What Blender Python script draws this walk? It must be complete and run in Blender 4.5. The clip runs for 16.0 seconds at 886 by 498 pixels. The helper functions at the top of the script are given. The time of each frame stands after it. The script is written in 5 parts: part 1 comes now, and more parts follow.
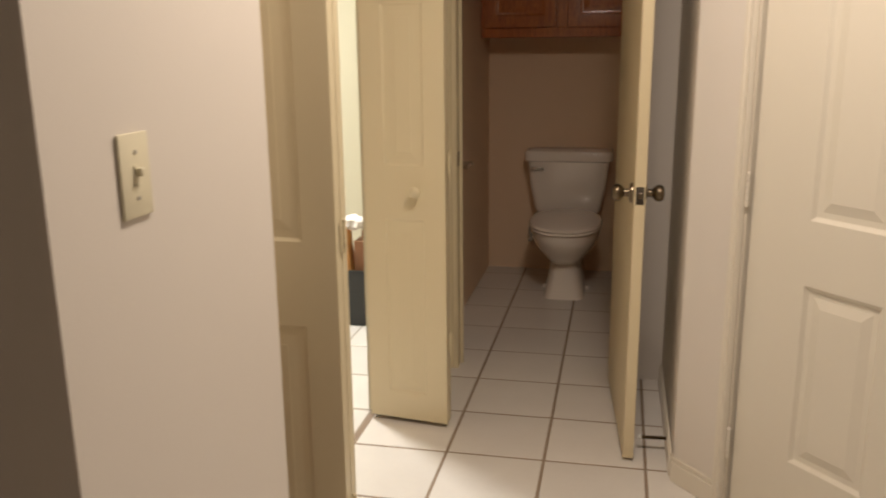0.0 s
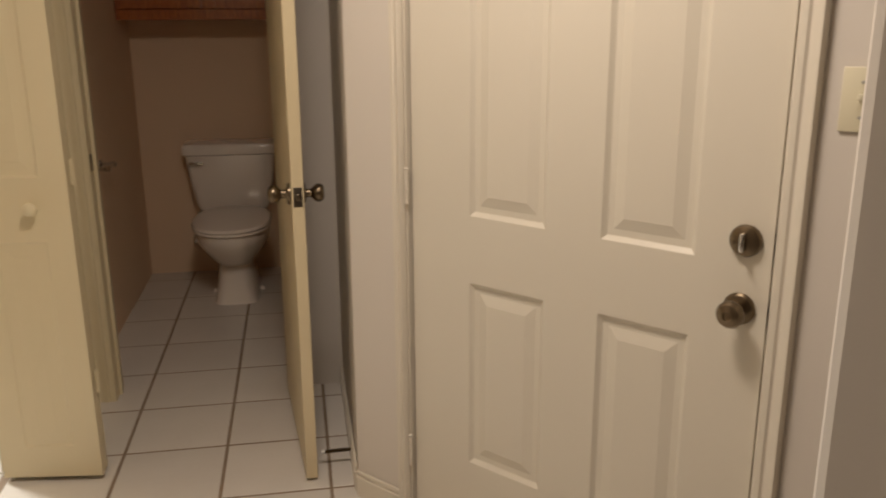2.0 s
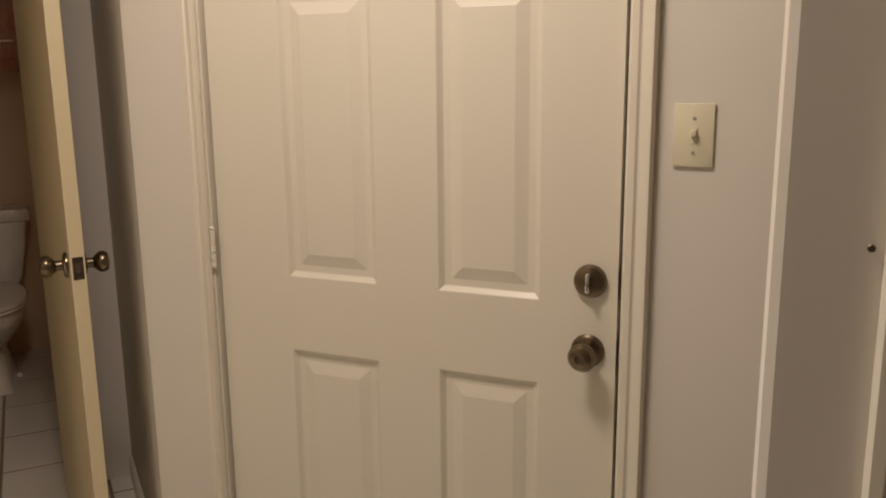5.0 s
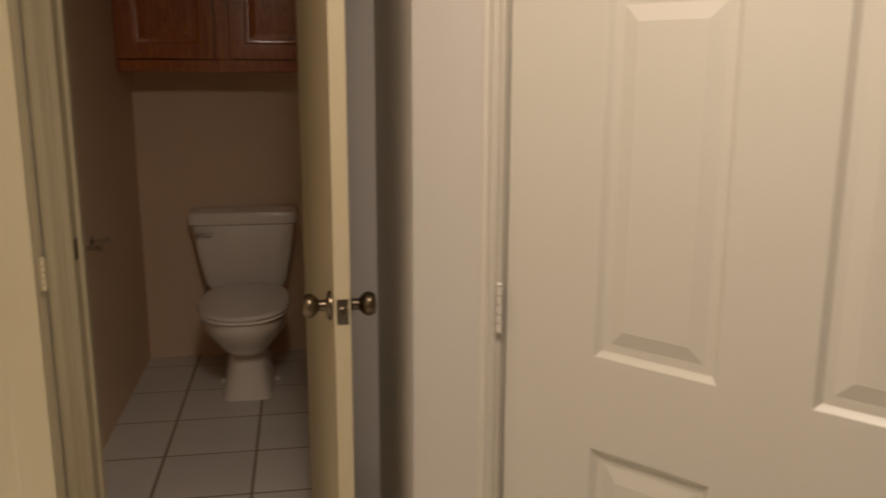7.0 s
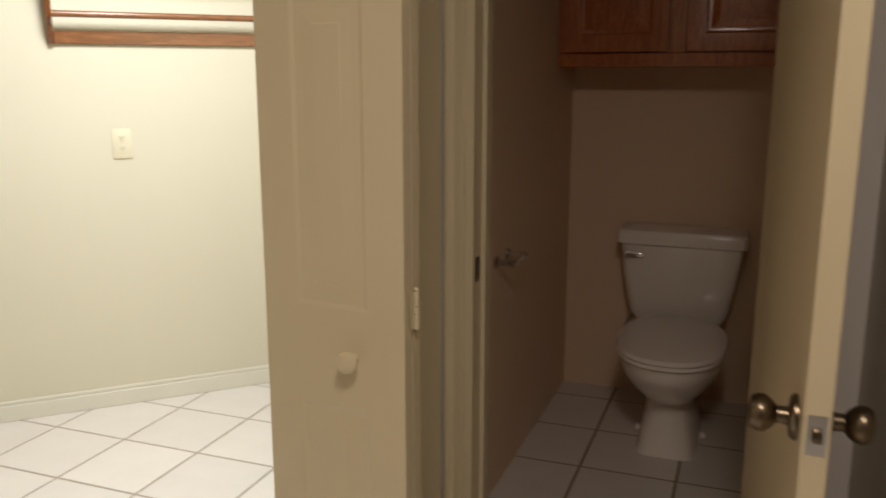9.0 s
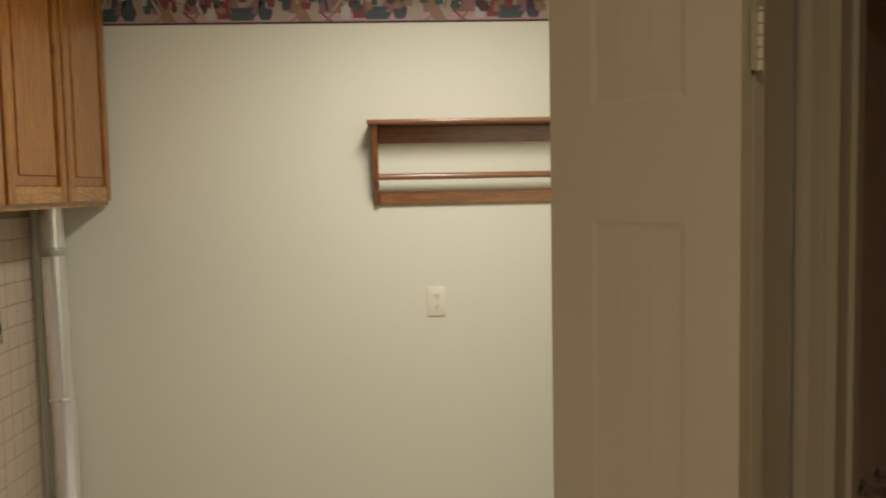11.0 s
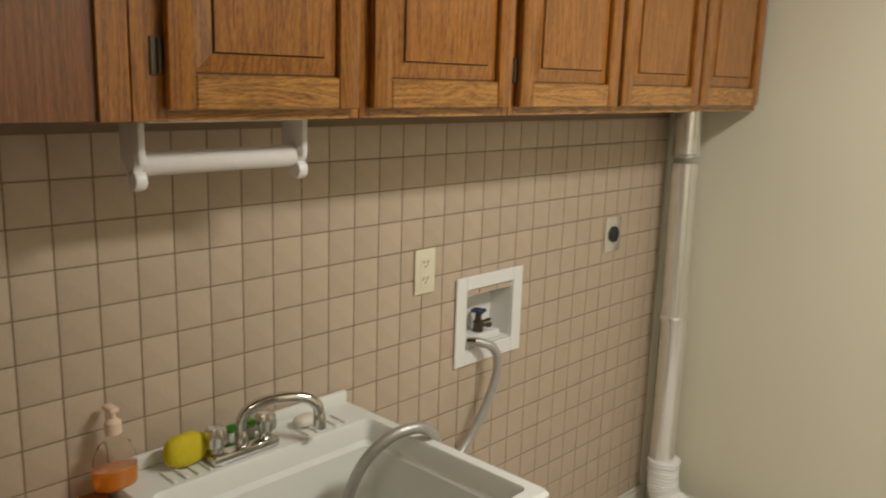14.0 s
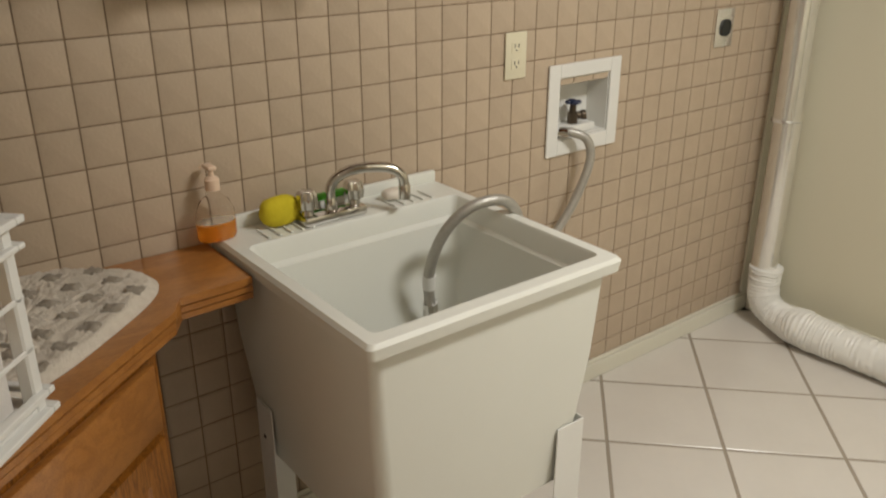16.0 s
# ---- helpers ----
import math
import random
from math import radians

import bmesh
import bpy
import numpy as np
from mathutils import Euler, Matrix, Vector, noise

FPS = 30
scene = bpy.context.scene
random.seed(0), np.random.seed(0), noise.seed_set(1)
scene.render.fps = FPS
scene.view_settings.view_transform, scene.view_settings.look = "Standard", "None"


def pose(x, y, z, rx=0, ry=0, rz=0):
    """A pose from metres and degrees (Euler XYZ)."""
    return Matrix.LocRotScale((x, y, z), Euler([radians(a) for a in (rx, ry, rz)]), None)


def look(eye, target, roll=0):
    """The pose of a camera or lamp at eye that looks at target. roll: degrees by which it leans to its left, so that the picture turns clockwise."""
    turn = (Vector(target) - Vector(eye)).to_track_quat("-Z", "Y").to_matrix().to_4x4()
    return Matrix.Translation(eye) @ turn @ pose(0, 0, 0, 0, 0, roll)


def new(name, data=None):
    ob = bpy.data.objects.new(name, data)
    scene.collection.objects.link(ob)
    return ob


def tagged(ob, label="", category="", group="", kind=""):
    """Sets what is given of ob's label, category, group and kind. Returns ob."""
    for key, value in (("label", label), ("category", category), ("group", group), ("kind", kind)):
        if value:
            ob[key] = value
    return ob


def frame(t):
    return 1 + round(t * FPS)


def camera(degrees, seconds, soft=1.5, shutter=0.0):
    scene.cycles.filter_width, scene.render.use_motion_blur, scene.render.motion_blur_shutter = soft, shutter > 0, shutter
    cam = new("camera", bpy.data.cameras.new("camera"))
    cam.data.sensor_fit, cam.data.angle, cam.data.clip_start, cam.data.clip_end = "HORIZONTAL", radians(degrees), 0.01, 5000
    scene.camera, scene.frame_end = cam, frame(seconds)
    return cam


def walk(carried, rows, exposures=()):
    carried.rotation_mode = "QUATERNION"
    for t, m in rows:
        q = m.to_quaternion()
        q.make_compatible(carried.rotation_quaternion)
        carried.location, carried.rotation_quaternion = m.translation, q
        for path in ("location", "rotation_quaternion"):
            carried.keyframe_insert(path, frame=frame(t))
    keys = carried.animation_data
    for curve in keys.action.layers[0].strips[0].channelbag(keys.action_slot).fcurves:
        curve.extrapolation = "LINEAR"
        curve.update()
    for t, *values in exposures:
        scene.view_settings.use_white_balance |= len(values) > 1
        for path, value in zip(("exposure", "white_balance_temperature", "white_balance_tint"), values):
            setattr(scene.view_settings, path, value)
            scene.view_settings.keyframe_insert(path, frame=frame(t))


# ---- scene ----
cam = camera(56.0, 16.0, soft=1.9, shutter=0.4)
PATH = [
    (0, (0.171, 1.712, 1.365), (1.23, 3.341, 0.891), -0.6),
    (0.5, (0.254, 1.745, 1.365), (1.452, 3.272, 0.884), -1.4),
    (1, (0.325, 1.781, 1.355), (1.672, 3.177, 0.865), -0.7),
    (1.5, (0.394, 1.811, 1.352), (1.868, 3.067, 0.852), 0.2),
    (2, (0.413, 1.846, 1.379), (1.993, 2.956, 0.857), -0.3),
    (2.5, (0.384, 1.896, 1.362), (2.087, 2.825, 0.875), -0.3),
    (3, (0.318, 1.955, 1.367), (2.123, 2.676, 0.896), -1.3),
    (3.2, (0.31, 1.976, 1.376), (2.142, 2.621, 0.898), -1.8),
    (5.5, (0.558, 2.065, 1.35), (2.41, 2.721, 0.979), -0.4),
    (6, (0.65, 2.132, 1.357), (2.439, 2.942, 0.978), 0.4),
    (6.5, (0.749, 2.255, 1.371), (2.467, 3.205, 0.99), 1.3),
    (7, (0.808, 2.358, 1.404), (2.405, 3.489, 0.99), 0.2),
    (7.5, (0.895, 2.447, 1.4), (2.327, 3.782, 0.994), 0.5),
    (8, (1.048, 2.55, 1.4), (2.261, 4.085, 0.987), 0.3),
    (8.5, (1.133, 2.647, 1.379), (2.146, 4.32, 0.959), -0.2),
    (9, (1.202, 2.787, 1.371), (2.014, 4.569, 0.964), -0.0),
    (9.2, (1.23, 2.833, 1.372), (1.952, 4.657, 0.98), -0.1),
    (11.5, (1.322, 3.156, 1.577), (1.197, 5.151, 1.476), -0.9),
    (12, (1.325, 3.257, 1.574), (0.944, 5.223, 1.493), -0.3),
    (12.5, (1.283, 3.460, 1.59), (0.619, 5.348, 1.494), 0.6),
    (13, (1.27, 3.587, 1.591), (0.313, 5.335, 1.428), 0.9),
    (13.5, (1.305, 3.615, 1.595), (0.119, 5.2, 1.313), 1.3),
    (14, (1.335, 3.654, 1.591), (-0.007, 5.081, 1.185), 1.8),
    (14.5, (1.352, 3.677, 1.543), (-0.104, 4.963, 1.069), 1.3),
    (15, (1.434, 3.681, 1.51), (-0.086, 4.856, 0.951), 0.8),
    (15.5, (1.438, 3.69, 1.492), (-0.066, 4.824, 0.819), 0.8),
    (16, (1.453, 3.679, 1.465), (-0.002, 4.812, 0.691), 0.1),
]
EXPOSURES = [(0.0, 1.42, 6450, 10), (0.7, 1.16, 6500, 10), (1.5, 1.12, 6500, 10), (2.5, 1.18, 6500, 10), (3.0, 1.14, 6500, 10), (5.5, 0.94, 6500, 10), (6.5, 0.9, 6500, 10), (8.0, 1.08, 6400, 10), (9.0, 0.84, 6150, 10), (11.5, -0.08, 6550, 10), (12.5, -0.08, 6550, 10), (13.2, 0.02, 6550, 10), (14.0, 0.24, 6550, 10), (16.0, 0.33, 6500, 10)]
walk(cam, [(t, look(eye, target, roll)) for t, eye, target, roll in PATH], EXPOSURES)

# ---- light ----
world = bpy.data.worlds.new("world")
world.use_nodes = True
world.node_tree.nodes["Background"].inputs[0].default_value = (0.9, 0.85, 0.8, 1)
world.node_tree.nodes["Background"].inputs[1].default_value = 0.02
scene.world = world


def area(name, at, target, size, size_y, power, colour):
    lamp = bpy.data.lights.new(name, "AREA")
    lamp.shape, lamp.size, lamp.size_y, lamp.energy, lamp.color = "RECTANGLE", size, size_y, power, colour
    ob = new(name, lamp)
    ob.matrix_world = look(at, target)
    return ob


LAUNDRY_W, HALL_W = 27.0, 9.8
area("laundry_ceiling_light", (1.45, 5.28, 2.42), (1.45, 5.2801, 0), 0.25, 0.6, LAUNDRY_W, (1.0, 0.99, 0.95))
area("hall_ceiling_light", (1.29, 2.74, 2.40), (1.29, 2.7401, 0), 0.34, 0.34, HALL_W, (1.0, 0.85, 0.72))

# ---- frames of reference ----
R2 = math.sqrt(0.5)


def XYZ(x, y, z):
    return Vector((x, y, z))


def SN(s, n, z):
    """The hall and toilet run along the diagonal: s ahead, n to the right."""
    return Vector(((s + n) * R2, (s - n) * R2, z))


def EN(w, o, z):
    """The entry wall: w along it from the door's hinges, o out into the hall."""
    return Vector((2.089 - 0.0841 * w - 0.9965 * o, 3.128 - 0.9965 * w + 0.0841 * o, z))


def BACK(a, o, z):
    """The laundry's back wall: a along x, o out from it."""
    return Vector((a, 6.4 - o, z))


def TILED(a, o, z):
    """The tiled wall: a along y, o out from it."""
    return Vector((-0.13 + o, a, z))


# ---- mesh helpers ----
def quad(bm, pts):
    return bm.faces.new([bm.verts.new(p) for p in pts])


def box(bm, f, a0, a1, b0, b1, c0, c1, bev=0.0, seg=2):
    v = [bm.verts.new(f(a, b, c)) for c in (c0, c1) for a, b in ((a0, b0), (a1, b0), (a1, b1), (a0, b1))]
    fs = [bm.faces.new([v[i] for i in q]) for q in ((3, 2, 1, 0), (4, 5, 6, 7), (0, 1, 5, 4), (1, 2, 6, 5), (2, 3, 7, 6), (3, 0, 4, 7))]
    if bev:
        edges = list({e for q in fs for e in q.edges})
        bmesh.ops.bevel(bm, geom=edges, offset=bev, segments=seg, affect="EDGES", profile=0.5)


def ring(bm, f, r0, o0, r1, o1):
    """A sloped border from one rectangle (a0, a1, c0, c1) at depth o0 to another at o1."""
    p = [[bm.verts.new(f(a, o, c)) for a, c in ((r[0], r[2]), (r[1], r[2]), (r[1], r[3]), (r[0], r[3]))] for r, o in ((r0, o0), (r1, o1))]
    for i in range(4):
        j = (i + 1) % 4
        bm.faces.new((p[0][i], p[0][j], p[1][j], p[1][i]))


def inset(r, d):
    return (r[0] + d, r[1] - d, r[2] + d, r[3] - d)


def panelled(bm, f, w0, w1, z0, z1, cols, rows, back, depth=0.007, slope=0.012, flat=0.016, rise=0.018, top=0.001, outer=0.0, fields=None):
    """A moulded slab with sunk openings (cols by rows), in each of which a raised field lies; the slab is one closed skin."""
    xs = [w0] + [v for c in cols for v in c] + [w1]
    zs = [z0] + [v for r in rows for v in r] + [z1]
    g = [[bm.verts.new(f(x, outer, z)) for z in zs] for x in xs]
    b4 = [[bm.verts.new(f(x, back, z)) for z in (z0, z1)] for x in (w0, w1)]
    for i in range(len(xs) - 1):
        for k in range(len(zs) - 1):
            q = [g[i][k], g[i + 1][k], g[i + 1][k + 1], g[i][k + 1]]
            if not (i % 2 and k % 2):
                bm.faces.new(q)
                continue
            o = (xs[i], xs[i + 1], zs[k], zs[k + 1])
            for d, h in ((slope * 0.15, 0.08), (slope * 0.5, 0.55), (slope * 0.85, 0.93), (slope, 1.0)):
                r = inset(o, d)
                n = [bm.verts.new(f(a, outer - depth * h, c)) for a, c in ((r[0], r[2]), (r[1], r[2]), (r[1], r[3]), (r[0], r[3]))]
                for e in range(4):
                    bm.faces.new((q[e], q[(e + 1) % 4], n[(e + 1) % 4], n[e]))
                q = n
            bm.faces.new(q)
            a, b = inset(o, slope + flat), inset(o, slope + flat + rise)
            field = bm
            if fields is not None:
                field = bmesh.new()
                fields.append(field)
            m = inset(o, slope + flat + rise * 0.92)
            ring(field, f, a, outer - depth - 0.0005, m, outer - top - 0.0007)
            ring(field, f, m, outer - top - 0.0007, b, outer - top)
            quad(field, [f(b[0], outer - top, b[2]), f(b[1], outer - top, b[2]), f(b[1], outer - top, b[3]), f(b[0], outer - top, b[3])])
            bmesh.ops.remove_doubles(field, verts=[v for v in field.verts if v.is_valid], dist=0.00005) if field is not bm else None
    bm.faces.new((b4[0][0], b4[0][1], b4[1][1], b4[1][0]))
    bm.faces.new([v for v in g[0]] + [b4[0][1], b4[0][0]])
    bm.faces.new([v for v in g[-1]] + [b4[1][1], b4[1][0]])
    bm.faces.new([c[0] for c in g] + [b4[1][0], b4[0][0]])
    bm.faces.new([c[-1] for c in g] + [b4[1][1], b4[0][1]])


def lathe(bm, prof, axis_pt, axis, n=24, sx=1.0, sy=1.0):
    """Turn a profile of (radius, height) round an axis."""
    axis = Vector(axis).normalized()
    q = Vector((0, 0, 1)).rotation_difference(axis)
    rings = []
    for r, h in prof:
        rings.append([bm.verts.new(Vector(axis_pt) + q @ Vector((max(r, 1e-4) * sx * math.cos(2 * math.pi * i / n), max(r, 1e-4) * sy * math.sin(2 * math.pi * i / n), h))) for i in range(n)])
    for a, b in zip(rings, rings[1:]):
        for i in range(n):
            bm.faces.new((a[i], a[(i + 1) % n], b[(i + 1) % n], b[i]))
    bm.faces.new(rings[0][::-1])
    bm.faces.new(rings[-1])


def loft(bm, loops, caps=True):
    rings = [[bm.verts.new(p) for p in lp] for lp in loops]
    n = len(rings[0])
    for a, b in zip(rings, rings[1:]):
        for i in range(n):
            bm.faces.new((a[i], a[(i + 1) % n], b[(i + 1) % n], b[i]))
    if caps:
        bm.faces.new(rings[0][::-1])
        bm.faces.new(rings[-1])


def tube(bm, pts, radius, n=12, ripple=0.0, period=2, steps=8):
    """A pipe along a smooth line through pts."""
    pts = [Vector(p) for p in pts]
    ext = [2 * pts[0] - pts[1]] + pts + [2 * pts[-1] - pts[-2]]
    line = []
    for i in range(1, len(ext) - 2):
        p0, p1, p2, p3 = ext[i - 1:i + 3]
        for k in range(steps):
            t = k / steps
            line.append(0.5 * (2 * p1 + (p2 - p0) * t + (2 * p0 - 5 * p1 + 4 * p2 - p3) * t * t + (3 * p1 - p0 - 3 * p2 + p3) * t ** 3))
    line.append(pts[-1])
    loops, up = [], Vector((0.31, 0.52, 0.79))
    for i, p in enumerate(line):
        d = (line[min(i + 1, len(line) - 1)] - line[max(i - 1, 0)]).normalized()
        a = d.cross(up).normalized()
        b = d.cross(a)
        up = -b
        r = radius * (1 + ripple * (1 if i % period < period / 2 else -1))
        loops.append([p + r * (math.cos(2 * math.pi * k / n) * a + math.sin(2 * math.pi * k / n) * b) for k in range(n)])
    loft(bm, loops)


def rumpled(bm, pts, radii, n=40, steps=22):
    """A soft crinkled hose along a smooth line, with uneven folds."""
    pts = [Vector(p) for p in pts]
    ext = [2 * pts[0] - pts[1]] + pts + [2 * pts[-1] - pts[-2]]
    line, rad = [], []
    for i in range(1, len(ext) - 2):
        p0, p1, p2, p3 = ext[i - 1:i + 3]
        for k in range(steps):
            t = k / steps
            line.append(0.5 * (2 * p1 + (p2 - p0) * t + (2 * p0 - 5 * p1 + 4 * p2 - p3) * t * t + (3 * p1 - p0 - 3 * p2 + p3) * t ** 3))
            rad.append(radii[i - 1] * (1 - t) + radii[i] * t)
    loops, up, run = [], Vector((0.31, 0.52, 0.79)), 0.0
    for i, p in enumerate(line):
        d = (line[min(i + 1, len(line) - 1)] - line[max(i - 1, 0)]).normalized()
        a = d.cross(up).normalized()
        b = d.cross(a)
        up = -b
        run += (p - line[i - 1]).length if i else 0.0
        ring_ = []
        for k in range(n):
            w = 2 * math.pi * k / n
            v = math.cos(w) * a + math.sin(w) * b
            q = run + 0.004 * noise.noise(v * 1.6 + Vector((run * 9, 0, 0)))
            fold = 0.0016 * math.sin(q * 2 * math.pi / 0.0125) + 0.0035 * noise.noise(Vector((q * 60, 0.7 * v.z, 0.7 * v.y))) + 0.003 * noise.noise(p * 14 + v * 1.5)
            ring_.append(p + (rad[i] + fold) * v)
        loops.append(ring_)
    loft(bm, loops)


def finish(name, bm, material, smooth=35):
    bmesh.ops.recalc_face_normals(bm, faces=bm.faces)
    me = bpy.data.meshes.new(name)
    if smooth:
        for fc in bm.faces:
            fc.smooth = True
        for e in bm.edges:
            if len(e.link_faces) == 2 and e.calc_face_angle(0) > radians(smooth):
                e.smooth = False
    bm.to_mesh(me)
    bm.free()
    me.materials.append(material)
    return me


def part(name, bm, material, parent=None, label="", smooth=35):
    ob = new(name, finish(name, bm, material, smooth))
    if parent is not None:
        ob.parent = parent
        if parent.type == "EMPTY":
            ob.matrix_parent_inverse = Matrix.Translation(parent.location).inverted()
    return tagged(ob, label)


def thing(name, at, label, category, group=""):
    ob = new(name)
    ob.location = at
    ob.empty_display_size = 0.05
    return tagged(ob, label, category, group)


def solid(name, material, boxes, label="", kind="structure", bev=0.0):
    bm = bmesh.new()
    for f, *b in boxes:
        box(bm, f, *b, bev)
    return tagged(part(name, bm, material, smooth=0), label, kind=kind)


# ---- materials ----
def material(name, colour, rough=0.5, metal=0.0, second=None, scale=8.0, amount=0.5, bump=0.0, bump_scale=60.0, stretch=(1, 1, 1), coat=0.0, vary=0.0, spec=0.5, trans=0.0):
    m = bpy.data.materials.new(name)
    m.use_nodes = True
    nt = m.node_tree
    b = nt.nodes["Principled BSDF"]
    b.inputs["Roughness"].default_value, b.inputs["Metallic"].default_value = rough, metal
    b.inputs["Coat Weight"].default_value, b.inputs["Specular IOR Level"].default_value = coat, spec
    b.inputs["Transmission Weight"].default_value = trans
    co = nt.nodes.new("ShaderNodeTexCoord")
    mp = nt.nodes.new("ShaderNodeMapping")
    mp.inputs["Scale"].default_value = stretch
    nt.links.new(co.outputs["Object"], mp.inputs[0])
    base = nt.nodes.new("ShaderNodeMix")
    base.data_type = "RGBA"
    base.inputs["A"].default_value = (*colour, 1)
    base.inputs["B"].default_value = (*(second or [c * 0.86 for c in colour]), 1)
    n1 = nt.nodes.new("ShaderNodeTexNoise")
    n1.inputs["Scale"].default_value, n1.inputs["Detail"].default_value = scale, 6
    n2 = nt.nodes.new("ShaderNodeTexNoise")
    n2.inputs["Scale"].default_value, n2.inputs["Detail"].default_value = scale * 9, 3
    mx = nt.nodes.new("ShaderNodeMath")
    mx.operation = "MULTIPLY_ADD"
    mx.inputs[1].default_value = 0.35
    mul = nt.nodes.new("ShaderNodeMath")
    mul.operation = "MULTIPLY"
    mul.inputs[1].default_value = amount
    for n in (n1, n2):
        nt.links.new(mp.outputs[0], n.inputs["Vector"])
    nt.links.new(n2.outputs["Fac"], mx.inputs[0])
    nt.links.new(n1.outputs["Fac"], mx.inputs[2])
    nt.links.new(mx.outputs[0], mul.inputs[0])
    nt.links.new(mul.outputs[0], base.inputs["Factor"])
    out = base.outputs["Result"]
    if vary:
        info = nt.nodes.new("ShaderNodeObjectInfo")
        rng = nt.nodes.new("ShaderNodeMapRange")
        rng.inputs[3].default_value, rng.inputs[4].default_value = 1 - vary, 1 + vary
        hsv = nt.nodes.new("ShaderNodeHueSaturation")
        nt.links.new(info.outputs["Random"], rng.inputs[0])
        nt.links.new(rng.outputs[0], hsv.inputs["Value"])
        nt.links.new(out, hsv.inputs["Color"])
        out = hsv.outputs[0]
    nt.links.new(out, b.inputs["Base Color"])
    if bump:
        n3 = nt.nodes.new("ShaderNodeTexNoise")
        n3.inputs["Scale"].default_value, n3.inputs["Detail"].default_value = bump_scale, 4
        bp = nt.nodes.new("ShaderNodeBump")
        bp.inputs["Strength"].default_value, bp.inputs["Distance"].default_value = bump, 0.002
        nt.links.new(mp.outputs[0], n3.inputs["Vector"])
        nt.links.new(n3.outputs["Fac"], bp.inputs["Height"])
        nt.links.new(bp.outputs[0], b.inputs["Normal"])
    return m


def oak(name, stretch, light=(0.42, 0.162, 0.024), dark=(0.11, 0.032, 0.004), bands=7.0):
    """Varnished oak: cathedral bands, fine pores along the grain."""
    m = bpy.data.materials.new(name)
    m.use_nodes = True
    nt = m.node_tree
    b = nt.nodes["Principled BSDF"]
    b.inputs["Roughness"].default_value, b.inputs["Coat Weight"].default_value = 0.30, 0.45
    b.inputs["Coat Roughness"].default_value = 0.16
    co = nt.nodes.new("ShaderNodeTexCoord")
    info = nt.nodes.new("ShaderNodeObjectInfo")
    off = nt.nodes.new("ShaderNodeVectorMath")
    off.operation = "MULTIPLY_ADD"
    off.inputs[1].default_value = (1, 1, 1)
    mul = nt.nodes.new("ShaderNodeMath")
    mul.operation = "MULTIPLY"
    mul.inputs[1].default_value = 7.0
    nt.links.new(info.outputs["Random"], mul.inputs[0])
    nt.links.new(co.outputs["Object"], off.inputs[0])
    nt.links.new(mul.outputs[0], off.inputs[2])
    mp = nt.nodes.new("ShaderNodeMapping")
    mp.inputs["Scale"].default_value = stretch
    nt.links.new(off.outputs[0], mp.inputs[0])
    big = nt.nodes.new("ShaderNodeTexNoise")
    big.inputs["Scale"].default_value, big.inputs["Detail"].default_value, big.inputs["Distortion"].default_value = 2.2, 2, 0.4
    fine = nt.nodes.new("ShaderNodeTexNoise")
    fine.inputs["Scale"].default_value, fine.inputs["Detail"].default_value = 60, 5
    for n in (big, fine):
        nt.links.new(mp.outputs[0], n.inputs["Vector"])
    w = nt.nodes.new("ShaderNodeMath")
    w.operation = "MULTIPLY"
    w.inputs[1].default_value = bands * 6.28
    sn = nt.nodes.new("ShaderNodeMath")
    sn.operation = "SINE"
    nt.links.new(big.outputs["Fac"], w.inputs[0])
    nt.links.new(w.outputs[0], sn.inputs[0])
    r1 = nt.nodes.new("ShaderNodeMapRange")
    r1.inputs[1].default_value, r1.inputs[2].default_value, r1.inputs[3].default_value, r1.inputs[4].default_value = -1, 1, 0.0, 0.42
    nt.links.new(sn.outputs[0], r1.inputs[0])
    r2 = nt.nodes.new("ShaderNodeMapRange")
    r2.inputs[1].default_value, r2.inputs[2].default_value, r2.inputs[3].default_value, r2.inputs[4].default_value = 0.4, 0.7, 0.0, 0.7
    nt.links.new(fine.outputs["Fac"], r2.inputs[0])
    ad = nt.nodes.new("ShaderNodeMath")
    nt.links.new(r1.outputs[0], ad.inputs[0])
    nt.links.new(r2.outputs[0], ad.inputs[1])
    mix = nt.nodes.new("ShaderNodeMix")
    mix.data_type = "RGBA"
    mix.inputs["A"].default_value, mix.inputs["B"].default_value = (*light, 1), (*dark, 1)
    nt.links.new(ad.outputs[0], mix.inputs["Factor"])
    nt.links.new(mix.outputs["Result"], b.inputs["Base Color"])
    bp = nt.nodes.new("ShaderNodeBump")
    bp.inputs["Strength"].default_value, bp.inputs["Distance"].default_value = 0.15, 0.001
    nt.links.new(fine.outputs["Fac"], bp.inputs["Height"])
    nt.links.new(bp.outputs[0], b.inputs["Normal"])
    return m


